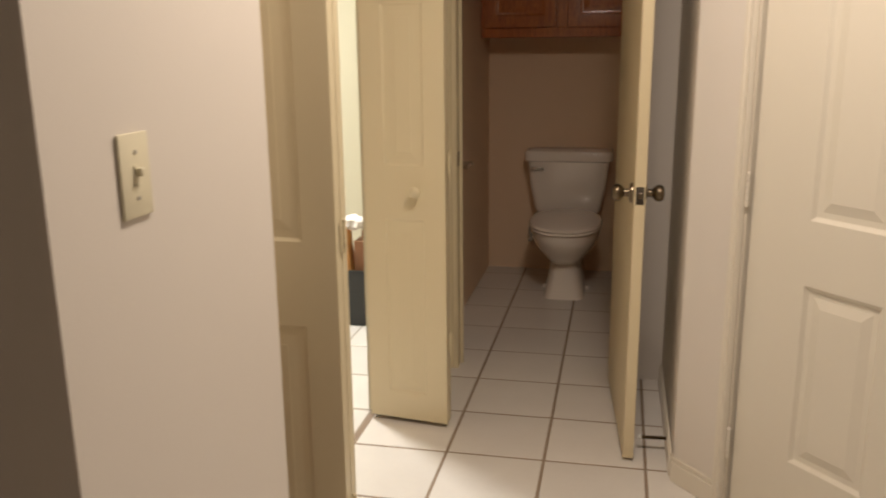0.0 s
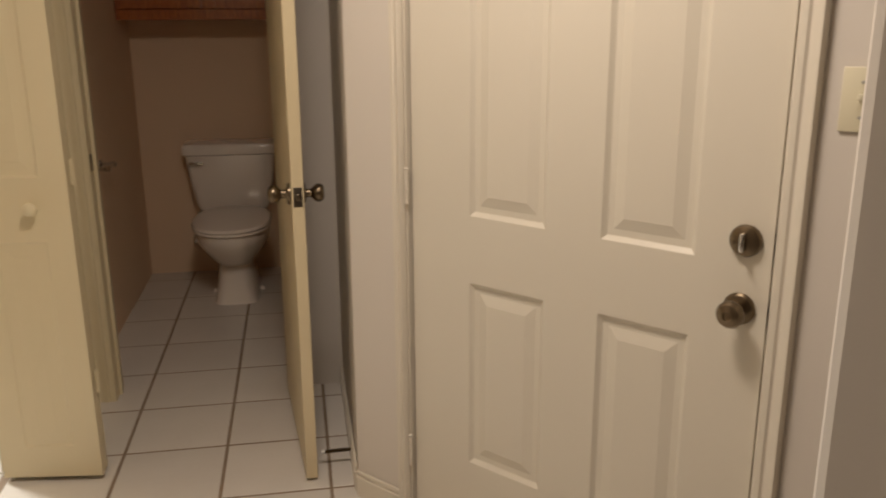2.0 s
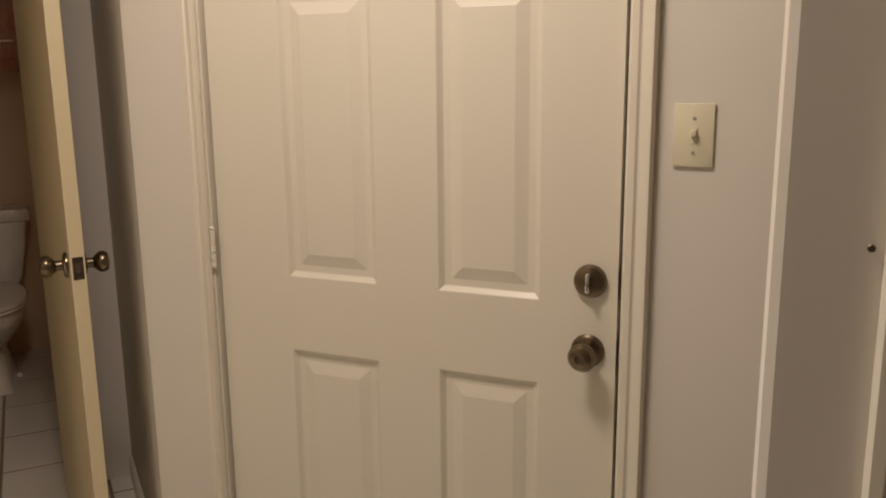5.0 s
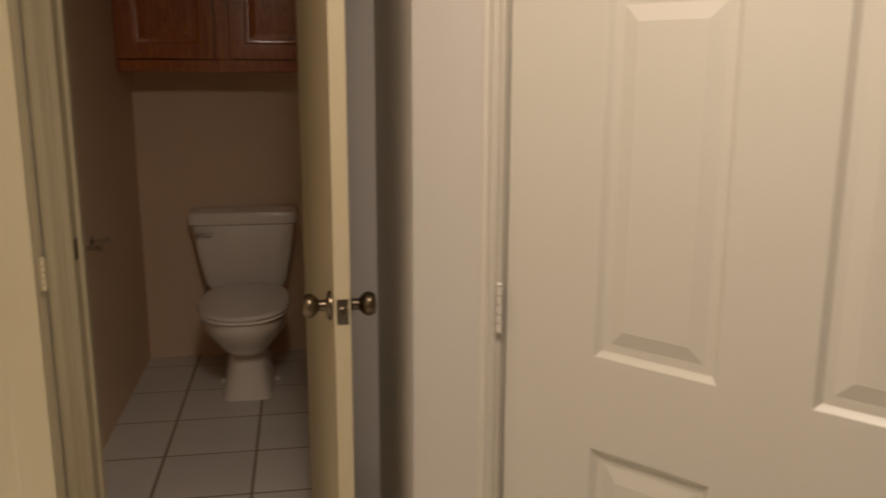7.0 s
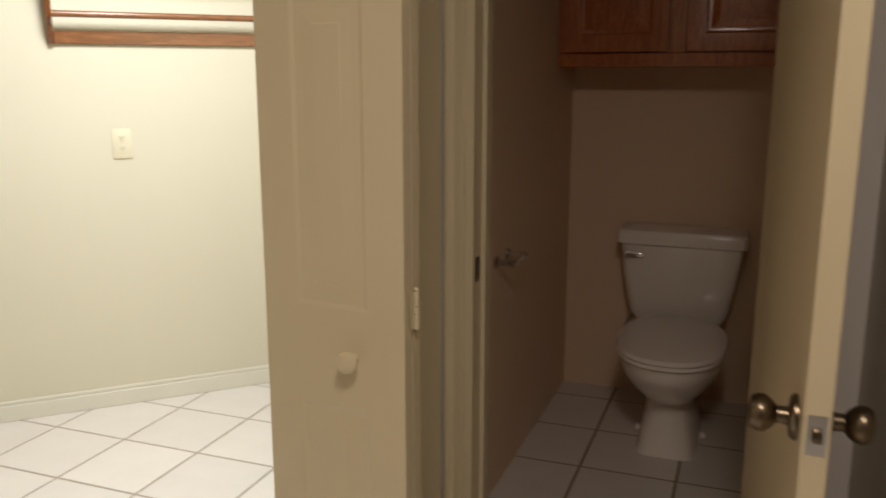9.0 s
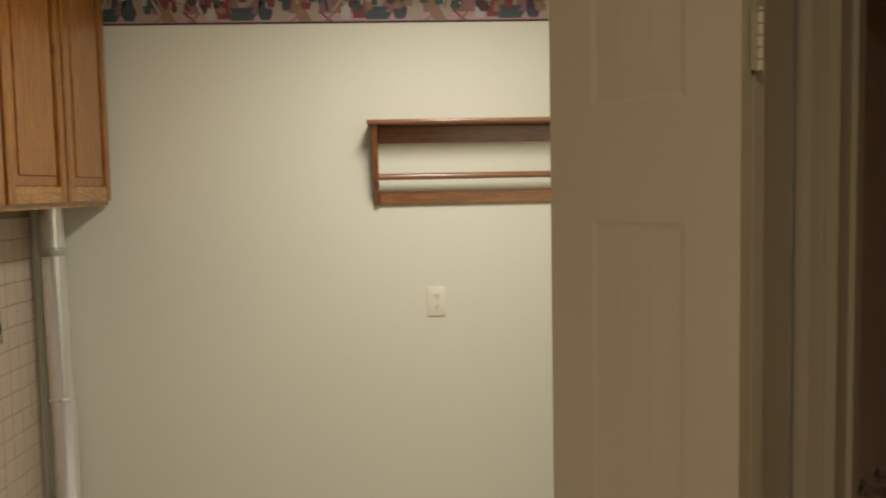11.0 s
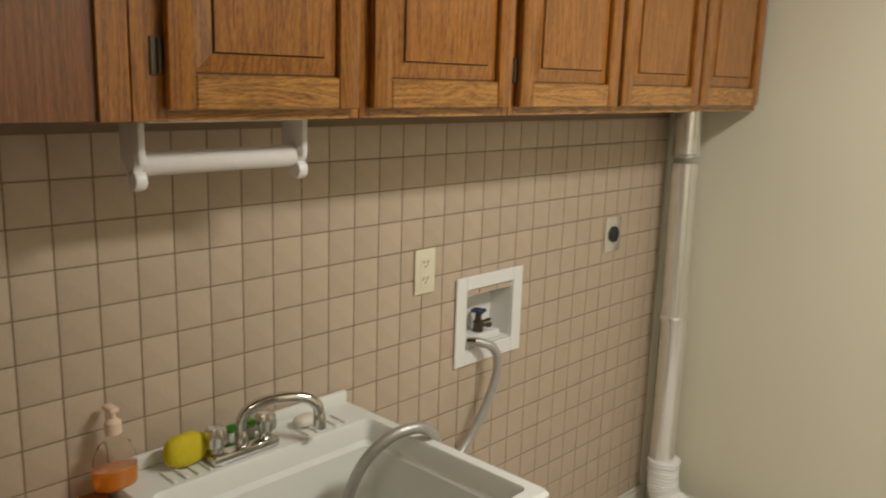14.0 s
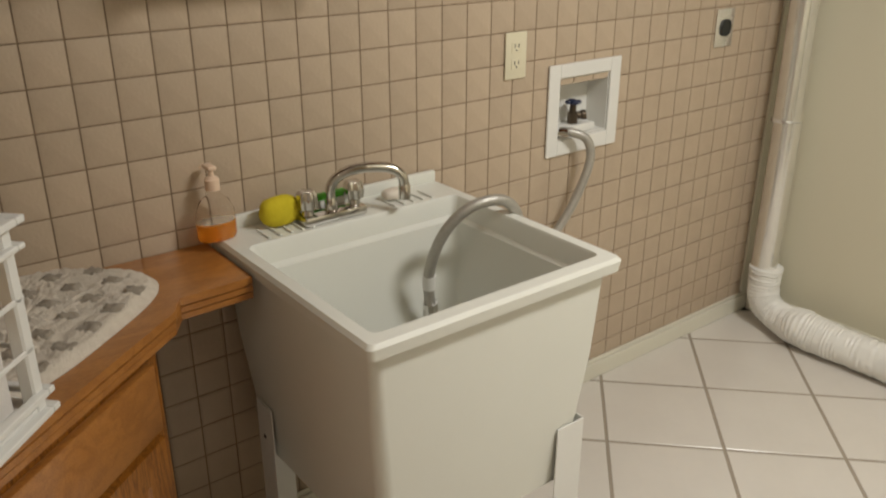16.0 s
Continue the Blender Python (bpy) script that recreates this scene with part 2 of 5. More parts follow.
M_WALL = material("wall_paint", (0.72, 0.665, 0.60), 0.6, second=(0.68, 0.625, 0.56), scale=1.5, bump=0.10, bump_scale=160)
M_LWALL = material("laundry_wallpaper", (0.68, 0.64, 0.50), 0.7, second=(0.62, 0.58, 0.45), scale=1.2, bump=0.25, bump_scale=420, stretch=(1, 1, 0.25))
M_TWALL = material("toilet_paint", (0.80, 0.60, 0.42), 0.6, second=(0.74, 0.54, 0.37), scale=2, bump=0.2, bump_scale=200)
M_CEIL = material("ceiling_paint", (0.78, 0.76, 0.70), 0.9, scale=3, bump=0.6, bump_scale=140)
M_DOOR = material("door_paint", (0.74, 0.685, 0.58), 0.38, second=(0.70, 0.645, 0.54), scale=2.5, amount=0.6, bump=0.06, bump_scale=180, stretch=(1, 1, 0.3))
M_BIFOLD = material("bifold_paint", (0.72, 0.63, 0.43), 0.38, second=(0.68, 0.59, 0.39), scale=2.5, amount=0.6, bump=0.06, bump_scale=180, stretch=(1, 1, 0.3))
M_TDOOR = material("toilet_door_paint", (0.72, 0.62, 0.42), 0.45, second=(0.58, 0.47, 0.28), scale=4, amount=0.55, stretch=(1, 1, 0.3))
M_TRIM = material("trim_paint", (0.76, 0.70, 0.60), 0.35, second=(0.70, 0.64, 0.53), scale=5, bump=0.05, bump_scale=90)
M_LTRIM = material("laundry_trim", (0.76, 0.73, 0.62), 0.4, scale=6)
M_TILE = material("floor_tile", (0.73, 0.69, 0.635), 0.22, second=(0.64, 0.60, 0.55), scale=5, amount=0.8, bump=0.05, bump_scale=30, vary=0.035)
M_GROUT = material("floor_grout", (0.30, 0.225, 0.16), 0.9, second=(0.17, 0.12, 0.08), scale=9, bump=0.4, bump_scale=200)
M_LGROUT = material("laundry_grout", (0.38, 0.33, 0.27), 0.9, second=(0.26, 0.22, 0.17), scale=9, bump=0.4, bump_scale=200)
M_WTILE = material("wall_tile", (0.58, 0.465, 0.345), 0.36, second=(0.46, 0.36, 0.262), scale=16, amount=1.0, bump=0.35, bump_scale=120, vary=0.05)
M_WGROUT = material("wall_grout", (0.29, 0.21, 0.14), 0.85, second=(0.18, 0.125, 0.08), scale=20)
M_CERAMIC = material("toilet_ceramic", (0.86, 0.79, 0.71), 0.12, second=(0.82, 0.75, 0.67), scale=3, coat=0.4)
M_SINK = material("sink_plastic", (0.76, 0.76, 0.70), 0.35, second=(0.70, 0.70, 0.63), scale=5, amount=0.5, bump=0.05, bump_scale=120)
M_WHITE = material("white_plastic", (0.80, 0.79, 0.75), 0.35, scale=6)
M_IVORY = material("ivory_plastic", (0.76, 0.70, 0.52), 0.35, scale=9)
M_BRONZE = material("antique_brass", (0.23, 0.18, 0.12), 0.30, metal=1.0, second=(0.12, 0.09, 0.06), scale=30)
M_CHROME = material("chrome", (0.72, 0.70, 0.67), 0.10, metal=1.0, second=(0.55, 0.53, 0.50), scale=20)
M_STEEL = material("braided_steel", (0.52, 0.50, 0.46), 0.35, metal=0.5, second=(0.36, 0.34, 0.30), scale=120, amount=0.8, bump=0.3, bump_scale=600)
M_FOIL = material("duct_metal", (0.92, 0.91, 0.88), 0.22, metal=0.85, second=(0.75, 0.74, 0.71), scale=6, amount=0.6, bump=0.12, bump_scale=25)
M_VINYL = material("duct_vinyl", (0.84, 0.83, 0.79), 0.4, scale=10, bump=0.5, bump_scale=60)
M_BLACK = material("black_plastic", (0.02, 0.022, 0.02), 0.45, scale=8)
M_DARK = material("dark_slot", (0.03, 0.025, 0.02), 0.6)
M_VALVE = material("valve_brass", (0.13, 0.10, 0.07), 0.4, metal=0.8, second=(0.06, 0.05, 0.04), scale=40)
M_BLUE = material("valve_handle", (0.02, 0.03, 0.08), 0.4)
M_SPONGE = material("yellow_sponge", (0.72, 0.60, 0.03), 0.9, second=(0.55, 0.44, 0.01), scale=40, amount=0.9, bump=1.0, bump_scale=260)
M_GREEN = material("green_plastic", (0.10, 0.50, 0.03), 0.4)
M_SOAPBAR = material("soap_bar", (0.75, 0.68, 0.58), 0.5)
M_PEACH = material("pump_plastic", (0.82, 0.62, 0.46), 0.4)
M_ORANGE = material("liquid_soap", (1.0, 0.42, 0.04), 0.08, trans=0.6, second=(0.95, 0.30, 0.02))
M_CLEAR = material("clear_plastic", (1.0, 0.99, 0.97), 0.02, second=(0.99, 0.98, 0.96), trans=1.0)
M_CLEAR.node_tree.nodes["Principled BSDF"].inputs["IOR"].default_value = 1.06
M_MATW = material("mat_pile", (0.74, 0.67, 0.57), 1.0, second=(0.58, 0.51, 0.42), scale=60, amount=0.9, bump=1.0, bump_scale=300)
M_MATG = material("mat_patch", (0.42, 0.37, 0.30), 1.0, second=(0.31, 0.265, 0.21), scale=60, amount=0.9, bump=1.0, bump_scale=300)
M_PAPER = material("paper_roll", (0.74, 0.70, 0.66), 0.9, second=(0.66, 0.62, 0.58), scale=40, bump=0.5, bump_scale=150)
M_YELLOW = material("yellow_envelope", (0.72, 0.40, 0.06), 0.6, scale=12)
M_TAN = material("tan_cloth", (0.62, 0.30, 0.085), 0.8, second=(0.45, 0.20, 0.05), scale=14, amount=0.8, bump=0.4, bump_scale=200)
M_BROWN = material("brown_card", (0.22, 0.10, 0.045), 0.7, scale=12)
M_BORDER = material("border_ground", (0.30, 0.16, 0.15), 0.7, second=(0.14, 0.06, 0.055), scale=16, amount=0.9)
M_OAKV = oak("oak_upright", (16, 16, 1.1))
M_OAKH = oak("oak_level", (16, 1.3, 16), light=(0.52, 0.24, 0.050), dark=(0.09, 0.028, 0.005), bands=8)
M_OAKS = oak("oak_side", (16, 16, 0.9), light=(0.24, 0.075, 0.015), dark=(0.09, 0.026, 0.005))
# near-black oak for panel grooves: gathered stain plus the step's shadow as colour
M_OAKD = oak("stain_shade_oak", (16, 16, 0.9), light=(0.07, 0.022, 0.005), dark=(0.03, 0.009, 0.002))
M_OAKR = oak("red_oak", (16, 16, 1.0), light=(0.56, 0.17, 0.035), dark=(0.24, 0.06, 0.012))
M_OAKX = oak("oak_crosswise", (1.3, 16, 16), light=(0.30, 0.125, 0.045), dark=(0.13, 0.05, 0.016))
M_COUNTER = oak("counter_oak", (9, 1.6, 9), light=(0.44, 0.185, 0.042), dark=(0.28, 0.105, 0.022), bands=4)

# ---- structure ----
H = 2.44
solid("ground_slab", M_GROUT, [(XYZ, -1.6, 5.2, -0.6, 7.0, -0.2, -0.05)])
solid("floor", M_GROUT, [(SN, -0.2, 6.6, -1.985, 1.6, -0.05, -0.0012)], "grout bed of the hall and toilet floor")
solid("floor_laundry", M_LGROUT, [(SN, 2.0, 7.4, -4.75, -1.985, -0.05, -0.0012)], "grout bed of the laundry floor")
solid("ceiling", M_CEIL, [(XYZ, -1.6, 5.2, -0.6, 7.0, H, H + 0.1)])
solid("wall_tiled", M_WGROUT, [(XYZ, -0.27, -0.1322, 2.75, 5.304, 0, H), (XYZ, -0.27, -0.1322, 5.508, 6.4, 0, H), (XYZ, -0.27, -0.1322, 5.304, 5.508, 0, 0.847), (XYZ, -0.27, -0.1322, 5.304, 5.508, 1.022, H), (XYZ, -0.27, -0.22, 5.304, 5.508, 0.847, 1.022)], "grouted wall behind square tan wall tiles")
solid("wall_back", M_LWALL, [(XYZ, -0.27, 3.75, 6.4, 6.52, 0, H)], "plain cream papered laundry wall")
# wall with the bifold opening, facing the hall
solid("wall_bifold", M_WALL, [
    (SN, 2.732, 2.9, -1.985, -1.895, 0, H), (SN, 4.2, 4.69, -1.985, -1.895, 0, H), (SN, 2.9, 4.2, -1.985, -1.895, 2.06, H)], "painted hall wall round the bifold opening")
solid("wall_laundry_side", M_LWALL, [(SN, 1.85, 2.9, -1.998, -1.987, 0, H), (SN, 4.2, 6.9, -1.998, -1.987, 0, H), (SN, 2.9, 4.2, -1.998, -1.987, 2.06, H)], "cream papered inner face of the laundry wall")
solid("wall_pier", M_WALL, [(SN, 2.124, 2.73, -1.98, -1.705, 0, H), (SN, 1.845, 2.12, -1.985, -1.90, 0, H)], "painted wall pier beside the bifold opening")
solid("wall_toilet_left", M_TWALL, [(SN, 4.8, 6.53, -1.985, -1.87, 0, H)], "painted toilet side wall")
solid("wall_toilet_far", M_TWALL, [(SN, 6.41, 6.53, -1.87, -0.5, 0, H)], "tan painted toilet end wall")
solid("wall_toilet_right", M_TWALL, [(SN, 4.8, 6.41, -0.92, -0.8, 0, H)], "painted toilet side wall")
solid("wall_toilet_front", M_WALL, [
    (SN, 4.69, 4.8, -1.984, -1.757, 0, H), (SN, 4.69, 4.8, -1.073, -0.5, 0, H), (SN, 4.69, 4.8, -1.757, -1.073, 2.05, H)], "painted wall with the toilet doorway")
solid("wall_hall_right", M_WALL, [(SN, 3.864, 4.69, -0.88, -0.76, 0, H)], "painted hall wall behind the open toilet door")
solid("wall_entry", M_WALL, [
    (EN, -0.225, -0.02, -0.14, 0, 0, H), (EN, 0.942, 2.7, -0.14, 0, 0, H), (EN, -0.02, 0.942, -0.14, 0, 2.06, H)], "off-white painted wall round the entry door")
solid("wall_side_right", M_WALL, [(EN, 1.198, 1.345, 0.53, 0.65, 0, H), (EN, 2.125, 3.4, 0.53, 0.65, 0, H), (EN, 1.345, 2.125, 0.53, 0.65, 2.06, H)], "off-white painted wall end beside the entry door", bev=0.014)
# unseen walls, added to enclose the hall and keep light in
solid("wall_behind", M_WALL, [(XYZ, -1.5, 3.2, -0.5, -0.38, 0, H), (XYZ, -1.5, -1.38, -0.38, 3.4, 0, H), (XYZ, 1.9, 2.02, -0.38, 1.75, 0, H), (SN, 0.8, 1.845, -2.75, -2.63, 0, H)], "unseen plain walls added to close off the hall")
# unseen near-black sheet, added so the gaps round the entry door stay dark
solid("entry_backing", M_DARK, [(EN, -0.1, 1.0, -0.4, -0.3, -0.05, H)], "unseen dark sheet added behind the entry door")

# casings and jambs
def casing(name, f, pieces, mat, label):
    bm = bmesh.new()
    for a0, a1, o0, c0, c1, up in pieces:
        box(bm, f, a0, a1, o0, o0 + 0.012, c0, c1, 0.002, 1)
        w = a1 - a0
        if up:
            prof = [(0.0, 0.012), (0.10, 0.0165), (0.34, 0.0175), (0.44, 0.0145), (0.56, 0.015), (0.68, 0.019), (0.90, 0.0205), (1.0, 0.012)]
            loft(bm, [[f(a0 + w * u, o0 + d, c) for u, d in prof] for c in (c0 + 0.001, c1 - 0.001)])
        else:
            box(bm, f, a0 + 0.003, a1 - 0.003, o0 + 0.0125, o0 + 0.018, c0 + 0.01, c1 - 0.02, 0.003, 2)
    return tagged(part(name, bm, mat), label, kind="structure")


casing("trim_entry_door", EN, [(-0.048, -0.012, 0.001, 0, 2.05, True), (0.932, 0.980, 0.001, 0, 2.05, True), (-0.048, 0.980, 0.001, 2.05, 2.12, False)], M_TRIM, "cream moulded casing round the entry door")
solid("jamb_entry_door", M_TRIM, [(EN, -0.0195, -0.008, -0.14, 0.0, 0, 2.05), (EN, 0.929, 0.9415, -0.14, 0.0, 0, 2.05), (EN, -0.0195, 0.9415, -0.14, 0.0, 2.051, 2.0595)], "cream painted door jamb")


def FRONT(a, o, z):
    """The face of the toilet doorway: a is n, o out towards the hall."""
    return SN(4.69 - o, a, z)


casing("trim_toilet_door", FRONT, [(-1.815, -1.757, 0.001, 0, 2.05, True), (-1.071, -1.016, 0.001, 0, 2.05, True), (-1.815, -1.016, 0.001, 2.05, 2.11, False)], M_BIFOLD, "cream moulded casing round the toilet doorway")
solid("jamb_toilet_door", M_BIFOLD, [(SN, 4.675, 4.815, -1.7565, -1.737, 0, 2.035), (SN, 4.675, 4.815, -1.085, -1.0735, 0, 2.035), (SN, 4.675, 4.815, -1.737, -1.085, 2.036, 2.0495), (SN, 4.74, 4.752, -1.737, -1.727, 0, 2.035)], "cream painted toilet door jamb")
solid("jamb_bifold", M_BIFOLD, [(SN, 2.9, 2.915, -1.99, -1.89, 0, 2.045), (SN, 4.188, 4.199, -1.984, -1.89, 0, 2.045), (SN, 2.9, 4.199, -1.984, -1.89, 2.046, 2.0595)], "cream painted bifold jamb")


def SIDE(a, o, z):
    """The short wall before the entry wall: a along it, o out from its face."""
    return EN(a, 0.65 + o, z)


casing("trim_side_door", SIDE, [(1.300, 1.350, 0.001, 0, 2.05, True), (2.118, 2.168, 0.001, 0, 2.05, True), (1.300, 2.168, 0.001, 2.05, 2.11, False)], M_TRIM, "cream moulded casing at the side door")


def skirting(name, f, a0, a1, h, mat, label):
    bm = bmesh.new()
    box(bm, f, a0, a1, 0.001, 0.012, 0, h * 0.78, 0.002, 1)
    box(bm, f, a0, a1, 0.001, 0.009, h * 0.78 + 0.0005, h, 0.004, 2)
    return tagged(part(name, bm, mat), label, kind="structure")


skirting("baseboard_entry", EN, -0.224, -0.049, 0.085, M_TRIM, "cream baseboard on the entry wall")
skirting("baseboard_entry_side", EN, 0.981, 2.6, 0.085, M_TRIM, "cream baseboard on the entry wall")
skirting("baseboard_back", BACK, -0.115, 3.3, 0.085, M_LTRIM, "cream grooved baseboard on the laundry wall")
skirting("baseboard_tiled", TILED, 4.15, 6.398, 0.075, M_LTRIM, "cream baseboard under the tiled wall")
solid("trim_bifold_side", M_BIFOLD, [(SN, 4.201, 4.668, -1.894, -1.818, 0, 2.045)], "cream painted return beside the folded bifold door")
solid("trim_corner", M_LTRIM, [(XYZ, -0.1305, -0.122, 6.356, 6.398, 0.076, 1.505)], "cream corner strip at the end of the wall tiles")
skirting("baseboard_pier", lambda a, o, z: SN(a, -1.705 + o, z), 2.13, 2.725, 0.085, M_TRIM, "cream baseboard on the wall pier")
skirting("baseboard_hall_right", lambda a, o, z: SN(a, -0.88 - o, z), 3.88, 4.66, 0.085, M_TRIM, "cream baseboard behind the toilet door")

# ---- entry door ----
def knob(name, f, w, z, parent, mat, label, oval=False):
    bm = bmesh.new()
    p, q = f(w, 0.0, z), f(w, 1.0, z)
    lathe(bm, [(0.0325, 0.0), (0.0325, 0.004), (0.028, 0.009), (0.013, 0.012), (0.012, 0.026), (0.019, 0.032), (0.0265, 0.042), (0.027, 0.052), (0.022, 0.061), (0.010, 0.064), (0.009, 0.061), (0.001, 0.060)], p, q - p, 28)
    return part(name, bm, mat, parent, label)


def hinge(name, at, axis_h, r, parent, mat, leaf=None):
    bm = bmesh.new()
    for k in range(5):
        z0 = at[2] - axis_h / 2 + k * axis_h / 5
        lathe(bm, [(r, 0.0006), (r, axis_h / 5 - 0.0006)], (at[0], at[1], z0), (0, 0, 1), 12)
    lathe(bm, [(r * 0.5, 0), (r * 1.15, 0.002), (r * 0.4, 0.006)], (at[0], at[1], at[2] + axis_h / 2), (0, 0, 1), 12)
    if leaf:
        box(bm, *leaf)
    return part(name, bm, mat, parent)


DW = 0.920
entry = thing("door_entry", EN(0.45, -0.03, 0), "closed cream painted six-panel entry door with dark brass locks", "door")
bm = bmesh.new()
panelled(bm, EN, 0.0, DW, 0.012, 2.04, [(0.186, 0.408), (0.550, 0.767)], [(0.25, 0.752), (0.922, 1.537), (1.62, 1.86)], -0.055, depth=0.009, slope=0.013, flat=0.012, rise=0.028, top=0.002, outer=-0.012, fields=(raised := []))
leaf_ = part("door_panel", bm, M_DOOR, entry, smooth=12)
for b_ in raised:
    part("raised_panel", b_, M_DOOR, leaf_, smooth=5)


def ENF(w, o, z):
    return EN(w, o - 0.0115, z)


knob("knob", ENF, 0.866, 0.832, entry, M_BRONZE, "dark antique brass keyed knob")
bm = bmesh.new()
p, q = ENF(0.868, 0, 0.971), ENF(0.868, 1, 0.971)
lathe(bm, [(0.032, 0), (0.032, 0.006), (0.029, 0.012), (0.020, 0.015), (0.001, 0.0155)], p, q - p, 28)
db = part("deadbolt", bm, M_BRONZE, entry, "dark antique brass deadbolt")
bm = bmesh.new()
box(bm, ENF, 0.8635, 0.8725, 0.0157, 0.030, 0.952, 0.990, 0.003)
part("thumb_turn", bm, M_CHROME, db)
for z in (0.224, 0.975, 1.78):
    hinge("hinge", EN(-0.006, 0.004, z), 0.09, 0.006, entry, M_TRIM)
solid("strike_plates", M_BRONZE, [(EN, 0.9265, 0.9288, -0.045, -0.004, 0.80, 0.86), (EN, 0.9265, 0.9288, -0.045, -0.004, 0.94, 1.0)], "dark brass strike plates in the entry jamb", kind="structure")


def plate_switch(f, a, z, label):
    t = thing("light_switch", f(a, 0, z), label, "light switch", "light switches")
    bm = bmesh.new()
    box(bm, f, a - 0.034, a + 0.034, 0.001, 0.006, z - 0.055, z + 0.055, 0.002)
    part("plate", bm, M_IVORY, t)
    bm = bmesh.new()
    box(bm, f, a - 0.006, a + 0.006, 0.0062, 0.0075, z - 0.013, z + 0.013)
    box(bm, f, a - 0.0045, a + 0.0045, 0.0076, 0.017, z - 0.001, z + 0.010, 0.0015)
    part("toggle", bm, M_IVORY, t)
    for dz in (-0.03, 0.03):
        bm = bmesh.new()
        lathe(bm, [(0.003, 0), (0.003, 0.0012), (0.001, 0.0015)], f(a, 0.006, z + dz), f(a, 1, z) - f(a, 0, z), 10)
        part("screw", bm, M_STEEL, t)


def PIER(a, o, z):
    return SN(a, -1.705 + o, z)


plate_switch(EN, 1.046, 1.250, "ivory plastic toggle switch beside the entry door")
plate_switch(PIER, 2.298, 1.206, "ivory plastic toggle switch on the hall pier")


def socket(f, a, z, label):
    t = thing("wall_outlet", f(a, 0, z), label, "outlet", "wall outlets")
    bm = bmesh.new()
    box(bm, f, a - 0.036, a + 0.036, 0.001, 0.006, z - 0.059, z + 0.059, 0.002)
    part("plate", bm, M_IVORY, t)
    for dz in (-0.021, 0.021):
        bm = bmesh.new()
        box(bm, f, a - 0.0165, a + 0.0165, 0.0062, 0.0078, z + dz - 0.0135, z + dz + 0.0135, 0.0007, 1)
        rec = part("receptacle", bm, M_IVORY, t)
        bm = bmesh.new()
        for da in (-0.0065, 0.0065):
            box(bm, f, a + da - 0.0012, a + da + 0.0012, 0.0079, 0.0083, z + dz - 0.001, z + dz + 0.008)
        lathe(bm, [(0.0024, 0), (0.0024, 0.0005)], f(a, 0.0079, z + dz - 0.007), f(a, 1, z) - f(a, 0, z), 10)
        part("slot", bm, M_DARK, rec)


# side door, seen by its edge and hinge
sd = thing("door_side", SIDE(1.73, -0.02, 0), "closed cream painted side door with a steel hinge", "door")
bm = bmesh.new()
box(bm, SIDE, 1.352, 2.116, -0.04, -0.003, 0.01, 2.03, 0.002)
part("door_panel", bm, M_DOOR, sd)
for z in (0.28, 0.935, 1.78):
    hinge("hinge", SIDE(1.357, 0.012, z), 0.105, 0.0085, sd, M_STEEL, (SIDE, 1.358, 1.382, -0.0028, -0.001, z - 0.052, z + 0.052))
nail = bmesh.new()
lathe(nail, [(0.0015, 0), (0.0015, 0.008), (0.004, 0.009), (0.003, 0.0105)], SIDE(1.288, 0.0005, 1.193), SIDE(0, 1, 0) - SIDE(0, 0, 0), 10)
tagged(part("nail", nail, M_BRONZE), "small dark nail stuck in the painted wall", "nail")

# ---- toilet door, open against the hall wall ----
def TD(a, o, z):
    """The open toilet door, its hinged end further into the doorway."""
    return SN(a, o - 0.085 * (a - 3.958), z)


td = thing("door_toilet", TD(4.3, -1.02, 0), "open cream painted flush toilet door with brass knobs", "door")
bm = bmesh.new()
box(bm, TD, 3.958, 4.672, -1.036, -1.001, 0.012, 2.03, 0.0015, 1)
part("door_panel", bm, M_TDOOR, td)
Z = 0.905
bm = bmesh.new()
box(bm, TD, 3.9565, 3.9585, -1.031, -1.006, Z - 0.028, Z + 0.028)
lp = part("latch_plate", bm, M_CHROME, td, "bright latch plate in the door edge")
bm = bmesh.new()
box(bm, TD, 3.948, 3.9564, -1.025, -1.012, Z - 0.009, Z + 0.009, 0.002)
part("latch", bm, M_BRONZE, lp)
knob("knob", lambda w, o, z: TD(w, -1.0355 - o, z), 4.016, Z, td, M_BRONZE, "dark brass knob")
knob("knob", lambda w, o, z: TD(w, -1.0015 + o, z), 4.016, Z, td, M_BRONZE, "dark brass knob")
solid("strike_toilet_door", M_BRONZE, [(SN, 4.69, 4.72, -1.7368, -1.7345, 0.88, 0.94)], "dark brass strike plate in the toilet jamb", kind="structure")
ds = thing("door_stop", SN(4.0, -0.93, 0.05), "spring door stop with a white rubber tip", "door stop")
bm = bmesh.new()
tube(bm, [SN(4.05, -0.882, 0.05), SN(4.05, -0.93, 0.05), SN(4.05, -0.975, 0.048)], 0.006, 10, 0.18, 2, 20)
part("spring", bm, M_BRONZE, ds)
bm = bmesh.new()
lathe(bm, [(0.008, 0), (0.009, 0.006), (0.006, 0.012)], SN(4.05, -0.974, 0.048), SN(0, -1, 0), 12)
part("tip", bm, M_WHITE, ds)

